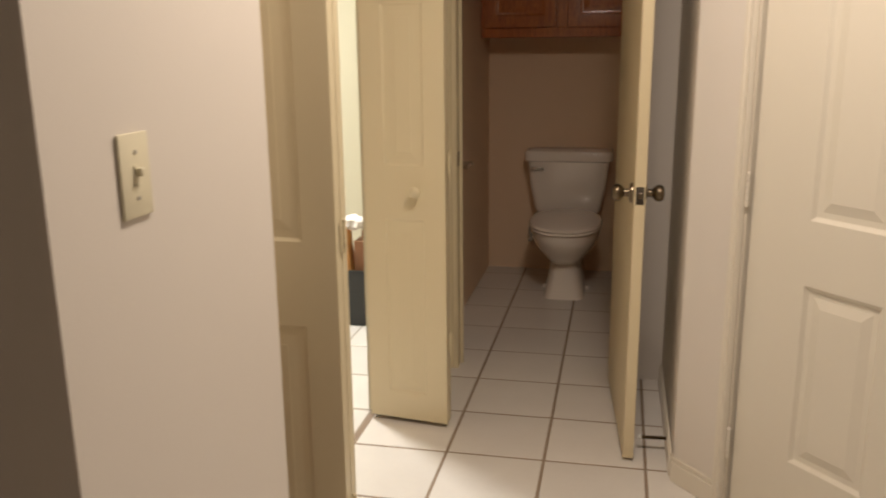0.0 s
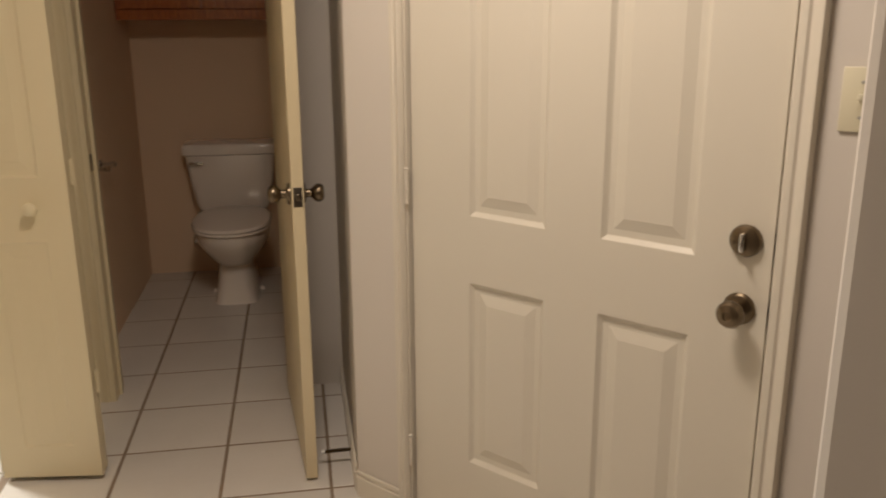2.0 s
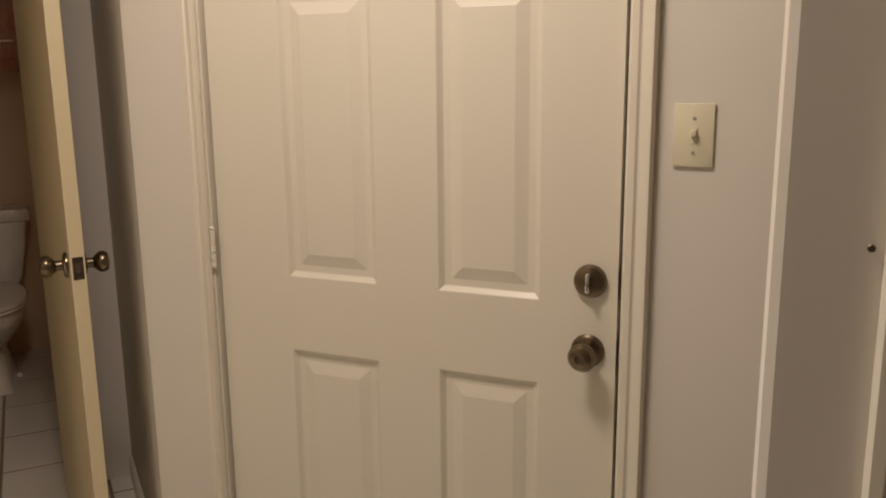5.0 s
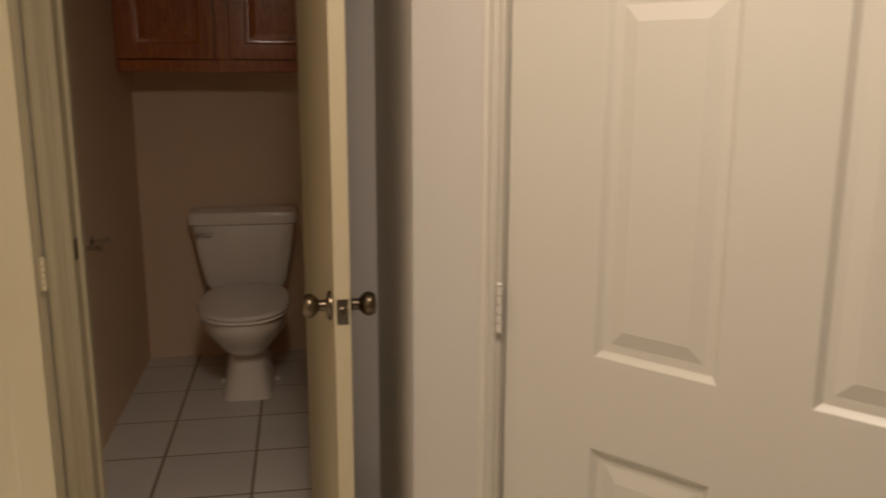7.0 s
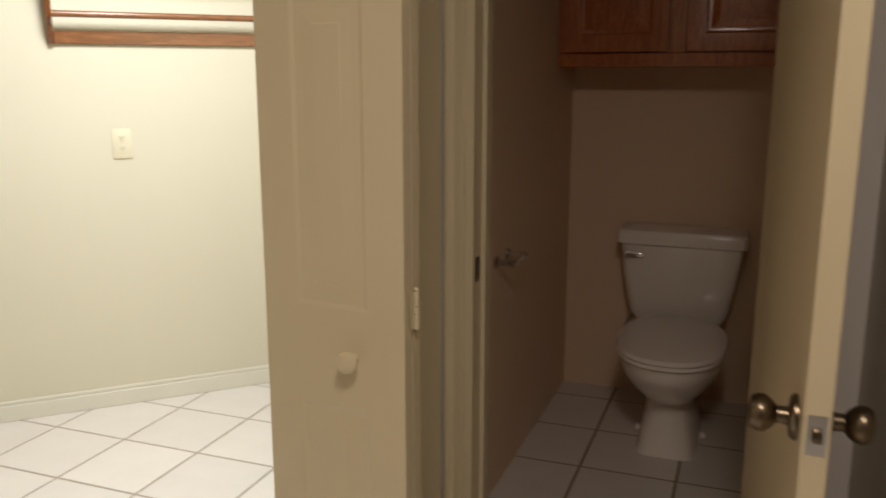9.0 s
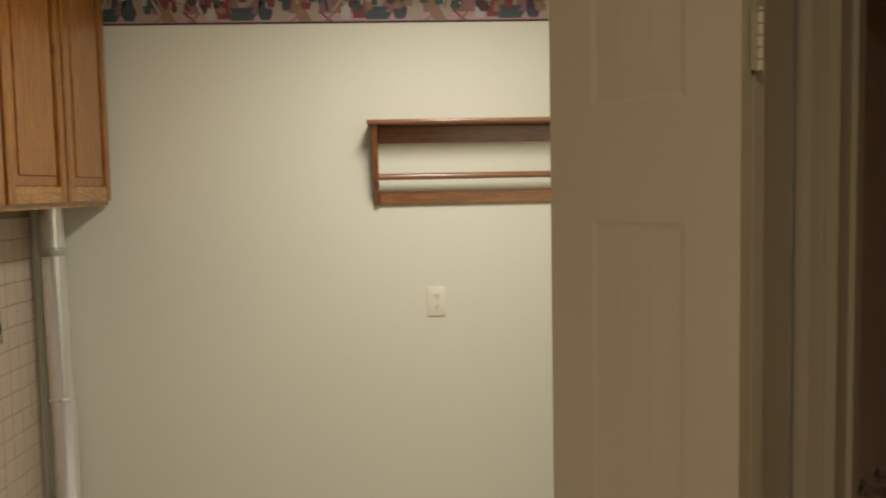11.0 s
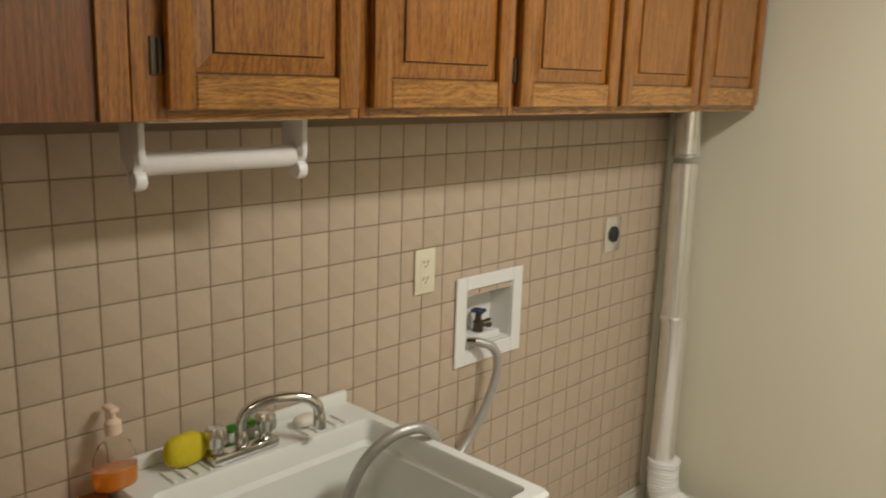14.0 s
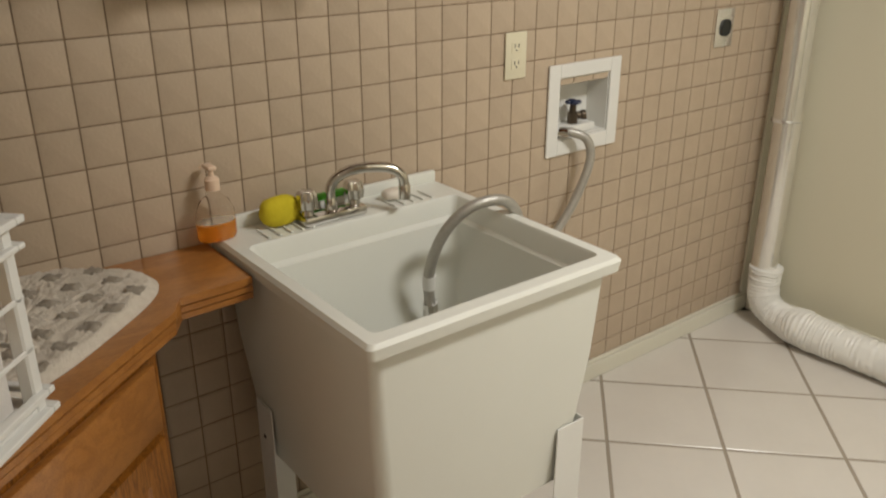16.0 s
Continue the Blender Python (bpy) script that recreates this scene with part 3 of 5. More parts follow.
# ---- bifold doors, folded at both jambs ----
def bifold(label, s_face, way, knob_on, turn=0.0):
    """Two leaves folded together. way: the side to which the second leaf lies; turn: how far the inner end swings ahead."""
    t = thing("bifold_door", SN(s_face, -1.81, 0), label, "bifold door", "folded bifold doors")
    for k in range(2):
        s0 = s_face + way * k * 0.037

        def LF(a, o, z, s0=s0, k=k):
            s_ = s0 + turn * (-1.664 - a)
            return SN(s_ - way * o, a, z) if k == 0 else SN(s_ + way * (0.033 + o), a, z)

        bm = bmesh.new()
        n0, n1 = (-1.964, -1.664)
        panelled(bm, LF, n0, n1, 0.018, 2.03, [(n0 + 0.075, n1 - 0.075)], [(0.12, 0.775), (0.962, 1.505), (1.66, 1.93)], -0.033, depth=0.0035, slope=0.010, flat=0.008, rise=0.03, top=0.001, fields=(raised := []))
        leaf = part("leaf", bm, M_BIFOLD, t, smooth=6)
        for b_ in raised:
            part("raised_panel", b_, M_BIFOLD, leaf, smooth=3)
        if k == 0 and knob_on:
            bm = bmesh.new()
            p = LF(-1.768, 0, 0.876)
            lathe(bm, [(0.010, 0), (0.009, 0.012), (0.015, 0.018), (0.0195, 0.027), (0.018, 0.036), (0.010, 0.041), (0.001, 0.042)], p, LF(-1.768, 1, 0.876) - p, 20)
            part("knob", bm, M_BIFOLD, leaf, "round cream painted knob")
    for z in (0.32, 0.97, 1.72):
        hinge("hinge", SN(s_face + way * 0.035, -1.656, z), 0.07, 0.0045, t, M_BIFOLD, (SN, s_face + way * 0.035 - 0.016, s_face + way * 0.035 + 0.016, -1.6605, -1.6595, z - 0.034, z + 0.034))
    bm = bmesh.new()
    lathe(bm, [(0.005, 0), (0.005, 0.022)], SN(s_face + way * 0.05, -1.945, 0.0), (0, 0, 1), 10)
    part("pivot", bm, M_STEEL, t)


bifold("folded cream panelled bifold door with a round knob", 4.085, 1, True, 0.13)
bifold("folded cream panelled bifold door near the wall switch", 2.955, 1, False)
solid("bifold_track", M_TRIM, [(SN, 2.92, 4.14, -1.96, -1.92, 2.034, 2.045)], "painted overhead bifold track")

# ---- toilet room ----
def toilet():
    t = thing("toilet", SN(6.1, -1.36, 0), "beige two-piece ceramic toilet with its lid closed", "toilet")
    c = -1.358

    def oval(s0, s1, w, z, n=36, sq=2.3, c=c):
        m, h = (s0 + s1) / 2, (s1 - s0) / 2
        out = []
        for i in range(n):
            a = 2 * math.pi * i / n
            ca, sa = math.cos(a), math.sin(a)
            out.append(SN(m + h * math.copysign(abs(ca) ** (2 / sq), ca), c + w / 2 * math.copysign(abs(sa) ** (2 / sq), sa), z))
        return out

    bm = bmesh.new()
    loft(bm, [oval(5.755, 6.30, 0.226, 0.0, sq=6), oval(5.76, 6.30, 0.219, 0.02, sq=5), oval(5.80, 6.28, 0.192, 0.12, sq=3.4), oval(5.80, 6.26, 0.180, 0.19, sq=3),
              oval(5.72, 6.26, 0.23, 0.225, sq=2.6), oval(5.645, 6.26, 0.31, 0.28), oval(5.60, 6.25, 0.355, 0.325), oval(5.575, 6.25, 0.372, 0.37), oval(5.58, 6.25, 0.362, 0.392)])
    part("bowl", bm, M_CERAMIC, t, smooth=50)
    bm = bmesh.new()
    loft(bm, [oval(5.57, 6.15, 0.37, 0.394), oval(5.562, 6.155, 0.388, 0.401), oval(5.57, 6.15, 0.378, 0.409)])
    part("seat", bm, M_CERAMIC, t)
    bm = bmesh.new()
    loft(bm, [oval(5.57, 6.16, 0.378, 0.4105), oval(5.560, 6.165, 0.396, 0.419), oval(5.57, 6.16, 0.384, 0.431), oval(5.63, 6.11, 0.30, 0.436)])
    part("lid", bm, M_CERAMIC, t)
    bm = bmesh.new()
    ct_ = -1.372
    loft(bm, [oval(6.215, 6.385, 0.34, 0.385, sq=7, c=ct_), oval(6.205, 6.39, 0.385, 0.42, sq=8, c=ct_), oval(6.195, 6.392, 0.44, 0.56, sq=9, c=ct_), oval(6.19, 6.394, 0.474, 0.70, sq=9, c=ct_)])
    tank = part("tank", bm, M_CERAMIC, t)
    bm = bmesh.new()
    loft(bm, [oval(6.19, 6.396, 0.486, 0.7005, sq=10, c=ct_), oval(6.178, 6.40, 0.508, 0.708, sq=10, c=ct_), oval(6.178, 6.40, 0.508, 0.748, sq=10, c=ct_), oval(6.186, 6.395, 0.494, 0.762, sq=9, c=ct_), oval(6.22, 6.37, 0.43, 0.768, sq=8, c=ct_)])
    part("tank_lid", bm, M_CERAMIC, t)
    bm = bmesh.new()
    lathe(bm, [(0.012, 0), (0.012, 0.012), (0.005, 0.016)], SN(6.196, ct_ - 0.208, 0.664), SN(-1, 0, 0), 14)
    box(bm, SN, 6.166, 6.178, ct_ - 0.217, ct_ - 0.140, 0.656, 0.672, 0.003)
    part("flush_lever", bm, M_CHROME, tank, "chrome flush lever")
    for dn in (-0.075, 0.075):
        bm = bmesh.new()
        lathe(bm, [(0.016, 0), (0.016, 0.008), (0.008, 0.014)], SN(6.165, c + dn, 0.395), (0, 0, 1), 12)
        part("seat_hinge", bm, M_CERAMIC, t)
    for dn in (-0.09, 0.09):
        bm = bmesh.new()
        lathe(bm, [(0.014, 0), (0.013, 0.014), (0.004, 0.02)], SN(6.0, c + dn * 1.35, 0), (0, 0, 1), 12)
        part("bolt_cap", bm, M_CERAMIC, t)
    return t


toilet()
sv = thing("supply_valve", SN(6.38, -1.60, 0.2), "dull chrome supply valve and hose beside the toilet", "valve")
bm = bmesh.new()
lathe(bm, [(0.025, 0), (0.022, 0.004), (0.009, 0.006), (0.009, 0.05)], SN(6.409, -1.60, 0.2), SN(-1, 0, 0), 14)
lathe(bm, [(0.016, 0), (0.020, 0.006), (0.016, 0.012)], SN(6.35, -1.60, 0.2), SN(-1, 0, 0), 12, 1.0, 0.7)
part("valve", bm, M_CHROME, sv)
bm = bmesh.new()
tube(bm, [SN(6.36, -1.60, 0.205), SN(6.345, -1.605, 0.27), SN(6.33, -1.585, 0.34), SN(6.32, -1.545, 0.40)], 0.006, 8)
part("hose", bm, M_STEEL, sv)
tpk = thing("toilet_roll_holder", SN(5.4, -1.85, 0.79), "chrome toilet roll holder on the toilet wall, empty", "roll holder")
for ds_ in (-0.055, 0.075):
    bm = bmesh.new()
    lathe(bm, [(0.022, 0), (0.021, 0.005), (0.010, 0.009), (0.009, 0.045), (0.013, 0.05), (0.013, 0.066), (0.006, 0.07)], SN(5.36 + ds_, -1.87, 0.79), SN(0, 1, 0), 16)
    part("post", bm, M_CHROME, tpk)
bm = bmesh.new()
lathe(bm, [(0.007, 0), (0.007, 0.115)], SN(5.31, -1.812, 0.79), SN(1, 0, 0), 12)
part("rod", bm, M_CHROME, tpk)

# cabinet over the toilet
M_OAKT = M_OAKR
cab = thing("toilet_cabinet", SN(6.25, -1.4, 1.41), "dark oak two-door cabinet hung over the toilet", "cabinet")
bm = bmesh.new()
box(bm, SN, 6.125, 6.408, -1.868, -0.93, 1.41, 2.2, 0.001, 1)
part("body", bm, M_OAKR, cab)


def CABT(a, o, z):
    return SN(6.125 - o, a, z)


bm = bmesh.new()
box(bm, CABT, -1.868, -0.93, 0.001, 0.02, 1.405, 1.455, 0.001, 1)
box(bm, CABT, -1.868, -1.838, 0.001, 0.02, 1.4555, 2.2, 0.001, 1)
box(bm, CABT, -1.445, -1.39, 0.001, 0.02, 1.4555, 2.2, 0.001, 1)
box(bm, CABT, -0.965, -0.93, 0.001, 0.02, 1.4555, 2.2, 0.001, 1)
part("face_frame", bm, M_OAKR, cab)
for n0, n1 in ((-1.848, -1.452), (-1.383, -0.958)):
    bm = bmesh.new()
    panelled(bm, CABT, n0, n1, 1.46, 2.18, [(n0 + 0.06, n1 - 0.06)], [(1.52, 2.12)], 0.021, depth=0.008, flat=0.006, rise=0.03, outer=0.040, fields=(raised := []))
    dr_ = part("door", bm, M_OAKT, cab)
    for b_ in raised:
        part("raised_panel", b_, M_OAKT, dr_, smooth=5)

# ---- laundry: wall cabinets ----
def CAB(a, o, z):
    """The cabinets' faces: a along y, o out from the face frame."""
    return Vector((0.158 + o, a, z))


CB, CT = 1.511, 2.42


def upper(label, y0, y1, doors, hinges=()):
    t = thing("wall_cabinet", (0.0, (y0 + y1) / 2, CB), label, "cabinet", "oak wall cabinets")
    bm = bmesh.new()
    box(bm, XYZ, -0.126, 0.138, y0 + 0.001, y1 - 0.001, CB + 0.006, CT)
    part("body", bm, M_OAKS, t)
    xs = [y0 + 0.0005]
    for a, b in doors:
        xs += [a + 0.008, b - 0.008]
    xs.append(y1 - 0.0005)
    for i in range(0, len(xs), 2):
        bm = bmesh.new()
        box(bm, CAB, xs[i], xs[i + 1], -0.019, 0, CB, CT, 0.0008, 1)
        part("stile", bm, M_OAKV, t)
    for i in range(1, len(xs) - 1, 2):
        for z0, z1 in ((CB, CB + 0.028), (CT - 0.03, CT)):
            bm = bmesh.new()
            box(bm, CAB, xs[i], xs[i + 1], -0.019, -0.0004, z0, z1)
            part("rail", bm, M_OAKH, t)
    for a, b in doors:
        z0, z1, st = CB + 0.018, CT - 0.015, 0.045
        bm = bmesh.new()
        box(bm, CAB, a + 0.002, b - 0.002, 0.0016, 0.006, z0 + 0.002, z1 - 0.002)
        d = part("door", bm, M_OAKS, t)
        for q in (a, b - st):
            bm = bmesh.new()
            box(bm, CAB, q, q + st, 0.0065, 0.022, z0, z1, 0.004, 2)
            part("door_stile", bm, M_OAKV, d)
        bm = bmesh.new()
        box(bm, CAB, a + st, b - st, 0.0065, 0.0212, z0, z0 + 0.054, 0.003, 1)
        part("door_rail", bm, M_OAKH, d, "honey oak rail with cathedral grain")
        bm = bmesh.new()
        box(bm, CAB, a + st, b - st, 0.0065, 0.0212, z1 - 0.054, z1, 0.003, 1)
        part("door_rail", bm, M_OAKH, d, "honey oak rail with cathedral grain")
        bm = bmesh.new()
        o = (a + st, b - st, z0 + 0.054, z1 - 0.054)
        i0, i1, i2 = inset(o, 0.003), inset(o, 0.0315), inset(o, 0.034)
        ring(bm, CAB, i0, 0.0102, i1, 0.0150)
        part("panel_bevel", bm, M_OAKV, d, smooth=5)
        bm = bmesh.new()
        ring(bm, CAB, inset(o, 0.0335), 0.0130, i2, 0.0195)
        quad(bm, [CAB(i2[0], 0.0195, i2[2]), CAB(i2[1], 0.0195, i2[2]), CAB(i2[1], 0.0195, i2[3]), CAB(i2[0], 0.0195, i2[3])])
        bmesh.ops.remove_doubles(bm, verts=bm.verts, dist=0.00005)
        part("raised_panel", bm, M_OAKV, d, smooth=5)
        # dark rings colour in the shade at the panel step, along with settled stain
        bm = bmesh.new()
        ring(bm, CAB, i1, 0.0150, inset(o, 0.0325), 0.0122)
        ring(bm, CAB, inset(o, 0.0325), 0.0122, inset(o, 0.0335), 0.0130)
        ring(bm, CAB, o, 0.0103, i0, 0.0103)
        part("glazed_groove", bm, M_OAKD, d, "dark stain and painted-in shade in the panel groove")
    for y, z in hinges:
        bm = bmesh.new()
        box(bm, CAB, y - 0.009, y + 0.009, 0.0005, 0.004, z - 0.028, z + 0.028, 0.001, 1)
        lathe(bm, [(0.004, 0), (0.004, 0.05)], CAB(y + 0.004, 0.006, z - 0.025), (0, 0, 1), 10)
        part("hinge", bm, M_VALVE, t, "dark bronze cabinet hinge")
    return t


def blank():
    t = thing("wall_cabinet", (0.0, 3.9, CB), "oak wall cabinet with a plain dark upright-grained end panel", "cabinet", "oak wall cabinets")
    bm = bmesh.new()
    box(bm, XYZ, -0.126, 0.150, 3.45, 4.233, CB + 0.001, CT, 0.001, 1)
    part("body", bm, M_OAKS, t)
    bm = bmesh.new()
    box(bm, CAB, 4.186, 4.233, -0.0075, 0.0, CB, CT, 0.001, 1)
    part("stile", bm, M_OAKV, t, "lighter oak stile at the panel's edge")


blank()
upper("honey oak wall cabinet with one raised-panel door", 4.235, 4.668, [(4.283, 4.653)], [(4.273, 1.608), (4.273, 2.3)])
upper("honey oak wall cabinet with one raised-panel door", 4.670, 5.098, [(4.688, 5.085)])
upper("honey oak wall cabinet with one raised-panel door and a dark hinge", 5.100, 5.520, [(5.115, 5.512)], [(5.105, 1.608), (5.105, 2.3)])
upper("honey oak wall cabinet with two raised-panel doors", 5.522, 6.385, [(5.532, 5.945), (5.962, 6.358)])

# ---- paper towel holder under the cabinet ----
ph = thing("towel_holder", (0.06, 4.456, CB), "white plastic paper towel holder with a spent roll", "towel holder")
for y0, y1 in ((4.276, 4.289), (4.594, 4.607)):
    bm = bmesh.new()
    box(bm, XYZ, 0.022, 0.088, y0, y1, 1.438, CB - 0.001, 0.004)
    lathe(bm, [(0.020, 0), (0.020, 0.02)], (0.058, y0 - 0.002, 1.442), (0, 1, 0), 18)
    lathe(bm, [(0.016, 0), (0.018, 0.01), (0.016, 0.019)], (0.066, y0 - 0.002, 1.412), (0, 1, 0), 18)
    part("bracket", bm, M_WHITE, ph)
bm = bmesh.new()
lathe(bm, [(0.019, 0), (0.020, 0.004), (0.0195, 0.15), (0.020, 0.296), (0.019, 0.30)], (0.058, 4.2915, 1.437), (0, 1, 0), 28)
part("roll", bm, M_PAPER, ph, "nearly used up white paper roll")
bm = bmesh.new()
box(bm, XYZ, 0.02, 0.10, 4.2895, 4.5935, 1.505, CB - 0.001, 0.001, 1)
part("mount", bm, M_WHITE, ph)

# ---- outlets and boxes on the tiled wall ----
def TW(a, o, z):
    return TILED(a, o + 0.001, z)


socket(TW, 5.141, 1.099, "ivory duplex outlet on the tiled wall")
socket(BACK, 1.424, 1.103, "ivory duplex outlet on the cream wall")

dv = thing("dryer_outlet", TW(6.03, 0, 1.094), "round black dryer outlet on a steel plate", "outlet")
bm = bmesh.new()
box(bm, TW, 5.985, 6.076, 0.001, 0.005, 1.035, 1.152, 0.0015)
part("plate", bm, M_FOIL, dv)
bm = bmesh.new()
lathe(bm, [(0.027, 0), (0.027, 0.006), (0.024, 0.008), (0.022, 0.004), (0.001, 0.003)], TW(6.03, 0.005, 1.094), (1, 0, 0), 24)
part("socket", bm, M_BLACK, dv)

wb = thing("washer_box", TW(5.41, 0, 0.93), "white plastic recessed washer box with one valve", "washer box")
Y0, Y1, Z0, Z1 = 5.264, 5.548, 0.804, 1.058
bm = bmesh.new()
fr = 0.042
box(bm, TW, Y0, Y0 + fr, 0.001, 0.008, Z0, Z1, 0.002, 1)
box(bm, TW, Y1 - fr, Y1, 0.001, 0.008, Z0, Z1, 0.002, 1)
box(bm, TW, Y0 + fr, Y1 - fr, 0.001, 0.0078, Z0, Z0 + 0.045, 0.002, 1)
box(bm, TW, Y0 + fr, Y1 - fr, 0.001, 0.0078, Z1 - 0.038, Z1, 0.002, 1)
part("frame", bm, M_WHITE, wb)
bm = bmesh.new()
i0, i1, j0, j1 = Y0 + fr, Y1 - fr, Z0 + 0.045, Z1 - 0.038
box(bm, TW, i0, i0 + 0.003, -0.075, 0.001, j0, j1)
box(bm, TW, i1 - 0.003, i1, -0.075, 0.001, j0, j1)
box(bm, TW, i0 + 0.003, i1 - 0.003, -0.075, 0.001, j0, j0 + 0.003)
box(bm, TW, i0 + 0.003, i1 - 0.003, -0.075, 0.001, j1 - 0.003, j1)
box(bm, TW, i0, i1, -0.079, -0.0755, j0, j1)
box(bm, TW, i0 + 0.004, i1 - 0.03, -0.07, -0.012, j0 + 0.0035, j0 + 0.026, 0.004)
part("recess", bm, M_WHITE, wb)
bm = bmesh.new()
vx, vy = -0.035, 5.405
lathe(bm, [(0.015, 0), (0.015, 0.03), (0.010, 0.034), (0.009, 0.055)], TW(vy, vx, j0 + 0.027), (0, 0, 1), 16)
lathe(bm, [(0.011, 0), (0.011, 0.022), (0.014, 0.024), (0.014, 0.036), (0.009, 0.036), (0.008, 0.03)], TW(vy + 0.002, vx, j0 + 0.048), (0.55, 0.83, 0.1), 14)
valve = part("valve", bm, M_VALVE, wb, "tarnished brass boiler valve")
bm = bmesh.new()
for k in range(4):
    a = k * math.pi / 2 + 0.4
    c = TW(vy + 0.014 * math.cos(a), vx + 0.014 * math.sin(a), j0 + 0.084)
    lathe(bm, [(0.009, 0), (0.0105, 0.004), (0.009, 0.008)], c, (0, 0, 1), 10)
lathe(bm, [(0.011, -0.002), (0.011, 0.006), (0.005, 0.012)], TW(vy, vx, j0 + 0.084), (0, 0, 1), 12)
part("handle", bm, M_BLUE, valve, "dark blue cross handle")

# ---- washer hose from the box into the sink ----
hs = thing("washer_hose", (-0.1, 5.30, 0.86), "braided steel washer hose running from the wall box into the sink", "hose")
bm = bmesh.new()
tube(bm, [(-0.122, 5.318, 0.872), (-0.10, 5.34, 0.872), (-0.075, 5.375, 0.85), (-0.063, 5.378, 0.79), (-0.068, 5.33, 0.68), (-0.075, 5.25, 0.58), (-0.04, 5.13, 0.53), (0.06, 5.0, 0.61), (0.14, 4.925, 0.74),
          (0.170, 4.885, 0.82), (0.178, 4.83, 0.862), (0.160, 4.76, 0.855), (0.13, 4.715, 0.80), (0.105, 4.695, 0.72), (0.09, 4.70, 0.65), (0.083, 4.71, 0.60)], 0.0125, 14, 0.0, 2, 12)
part("hose", bm, M_STEEL, hs)
bm = bmesh.new()
tube(bm, [(0.0965, 4.6965, 0.69), (0.0905, 4.6995, 0.655)], 0.0150, 14, 0, 2, 4)
part("label_band", bm, M_WHITE, hs, "white printed band on the hose")
bm = bmesh.new()
tube(bm, [(0.085, 4.708, 0.615), (0.079, 4.714, 0.575)], 0.0175, 10, 0, 2, 3)
part("coupling", bm, M_CHROME, hs)
bm = bmesh.new()
tube(bm, [(-0.126, 5.316, 0.872), (-0.105, 5.330, 0.872)], 0.0135, 10, 0, 2, 3)
part("coupling", bm, M_CHROME, hs)

# ---- laundry sink ----
SX0, SX1, SY0, SY1, RZ = -0.127, 0.490, 4.284, 4.878, 0.822
sink = thing("laundry_sink", (0.13, 4.66, 0), "white moulded plastic laundry tub on thin metal legs", "sink")


def rr(x0, x1, y0, y1, r, z, n=6):
    out = []
    for cx, cy, a0 in ((x1 - r, y1 - r, 0), (x0 + r, y1 - r, 90), (x0 + r, y0 + r, 180), (x1 - r, y0 + r, 270)):
        for k in range(n + 1):
            a = radians(a0 + 90 * k / n)
            out.append((cx + r * math.cos(a), cy + r * math.sin(a), z))
    return out


bm = bmesh.new()
loft(bm, [rr(SX0 + 0.05, SX1 - 0.055, SY0 + 0.06, SY1 - 0.06, 0.03, 0.30), rr(SX0 + 0.03, SX1 - 0.03, SY0 + 0.028, SY1 - 0.028, 0.025, 0.60),
          rr(SX0 + 0.02, SX1 - 0.022, SY0 + 0.02, SY1 - 0.02, 0.02, RZ - 0.035), rr(SX0 + 0.003, SX1 - 0.003, SY0 + 0.003, SY1 - 0.003, 0.012, RZ - 0.030),
          rr(SX0, SX1, SY0, SY1, 0.012, RZ - 0.008), rr(SX0 + 0.006, SX1 - 0.006, SY0 + 0.006, SY1 - 0.006, 0.012, RZ),
          rr(SX0 + 0.122, SX1 - 0.034, SY0 + 0.030, SY1 - 0.030, 0.018, RZ), rr(SX0 + 0.126, SX1 - 0.038, SY0 + 0.034, SY1 - 0.034, 0.018, RZ - 0.008), rr(SX0 + 0.130, SX1 - 0.041, SY0 + 0.037, SY1 - 0.037, 0.018, RZ - 0.046), rr(SX0 + 0.143, SX1 - 0.052, SY0 + 0.046, SY1 - 0.046, 0.022, RZ - 0.054),
          rr(SX0 + 0.148, SX1 - 0.056, SY0 + 0.049, SY1 - 0.049, 0.024, RZ - 0.10),
          rr(SX0 + 0.18, SX1 - 0.10, SY0 + 0.085, SY1 - 0.085, 0.05, 0.345), rr(SX0 + 0.21, SX1 - 0.13, SY0 + 0.11, SY1 - 0.11, 0.04, 0.335)])
tub = part("tub", bm, M_SINK, sink, smooth=40)
bm = bmesh.new()
box(bm, XYZ, SX0 + 0.001, SX0 + 0.016, SY0 + 0.004, SY1 - 0.004, RZ - 0.002, RZ + 0.028, 0.005)
part("backsplash", bm, M_SINK, tub)
for k in range(5):
    for y in (SY0 + 0.085 + k * 0.026, SY1 - 0.195 + k * 0.026):
        bm = bmesh.new()
        box(bm, XYZ, SX0 + 0.055, SX0 + 0.112, y, y + 0.007, RZ + 0.0002, RZ + 0.004, 0.0015, 1)
        part("rib", bm, M_SINK, tub)
for x, y, sx, sy in ((0.452, 4.322, -1, 1), (0.452, 4.840, -1, -1), (-0.045, 4.322, 1, 1), (-0.045, 4.840, 1, -1)):
    bm = bmesh.new()
    box(bm, XYZ, min(x, x + sx * 0.070), max(x, x + sx * 0.070), y - 0.0015, y + 0.0015, 0, 0.445, 0.0006, 1)
    box(bm, XYZ, x - 0.0015, x + 0.0015, min(y + sy * 0.002, y + sy * 0.078), max(y + sy * 0.002, y + sy * 0.078), 0, 0.445, 0.0006, 1)
    leg = part("leg", bm, M_WHITE, sink, "thin white angled metal leg")
    bm = bmesh.new()
    lathe(bm, [(0.006, 0), (0.006, 0.0006)], (x + sx * 0.03, y - sy * 0.0017, 0.36), (0, -sy, 0), 12)
    part("bolt_hole", bm, M_DARK, leg)
bm = bmesh.new()
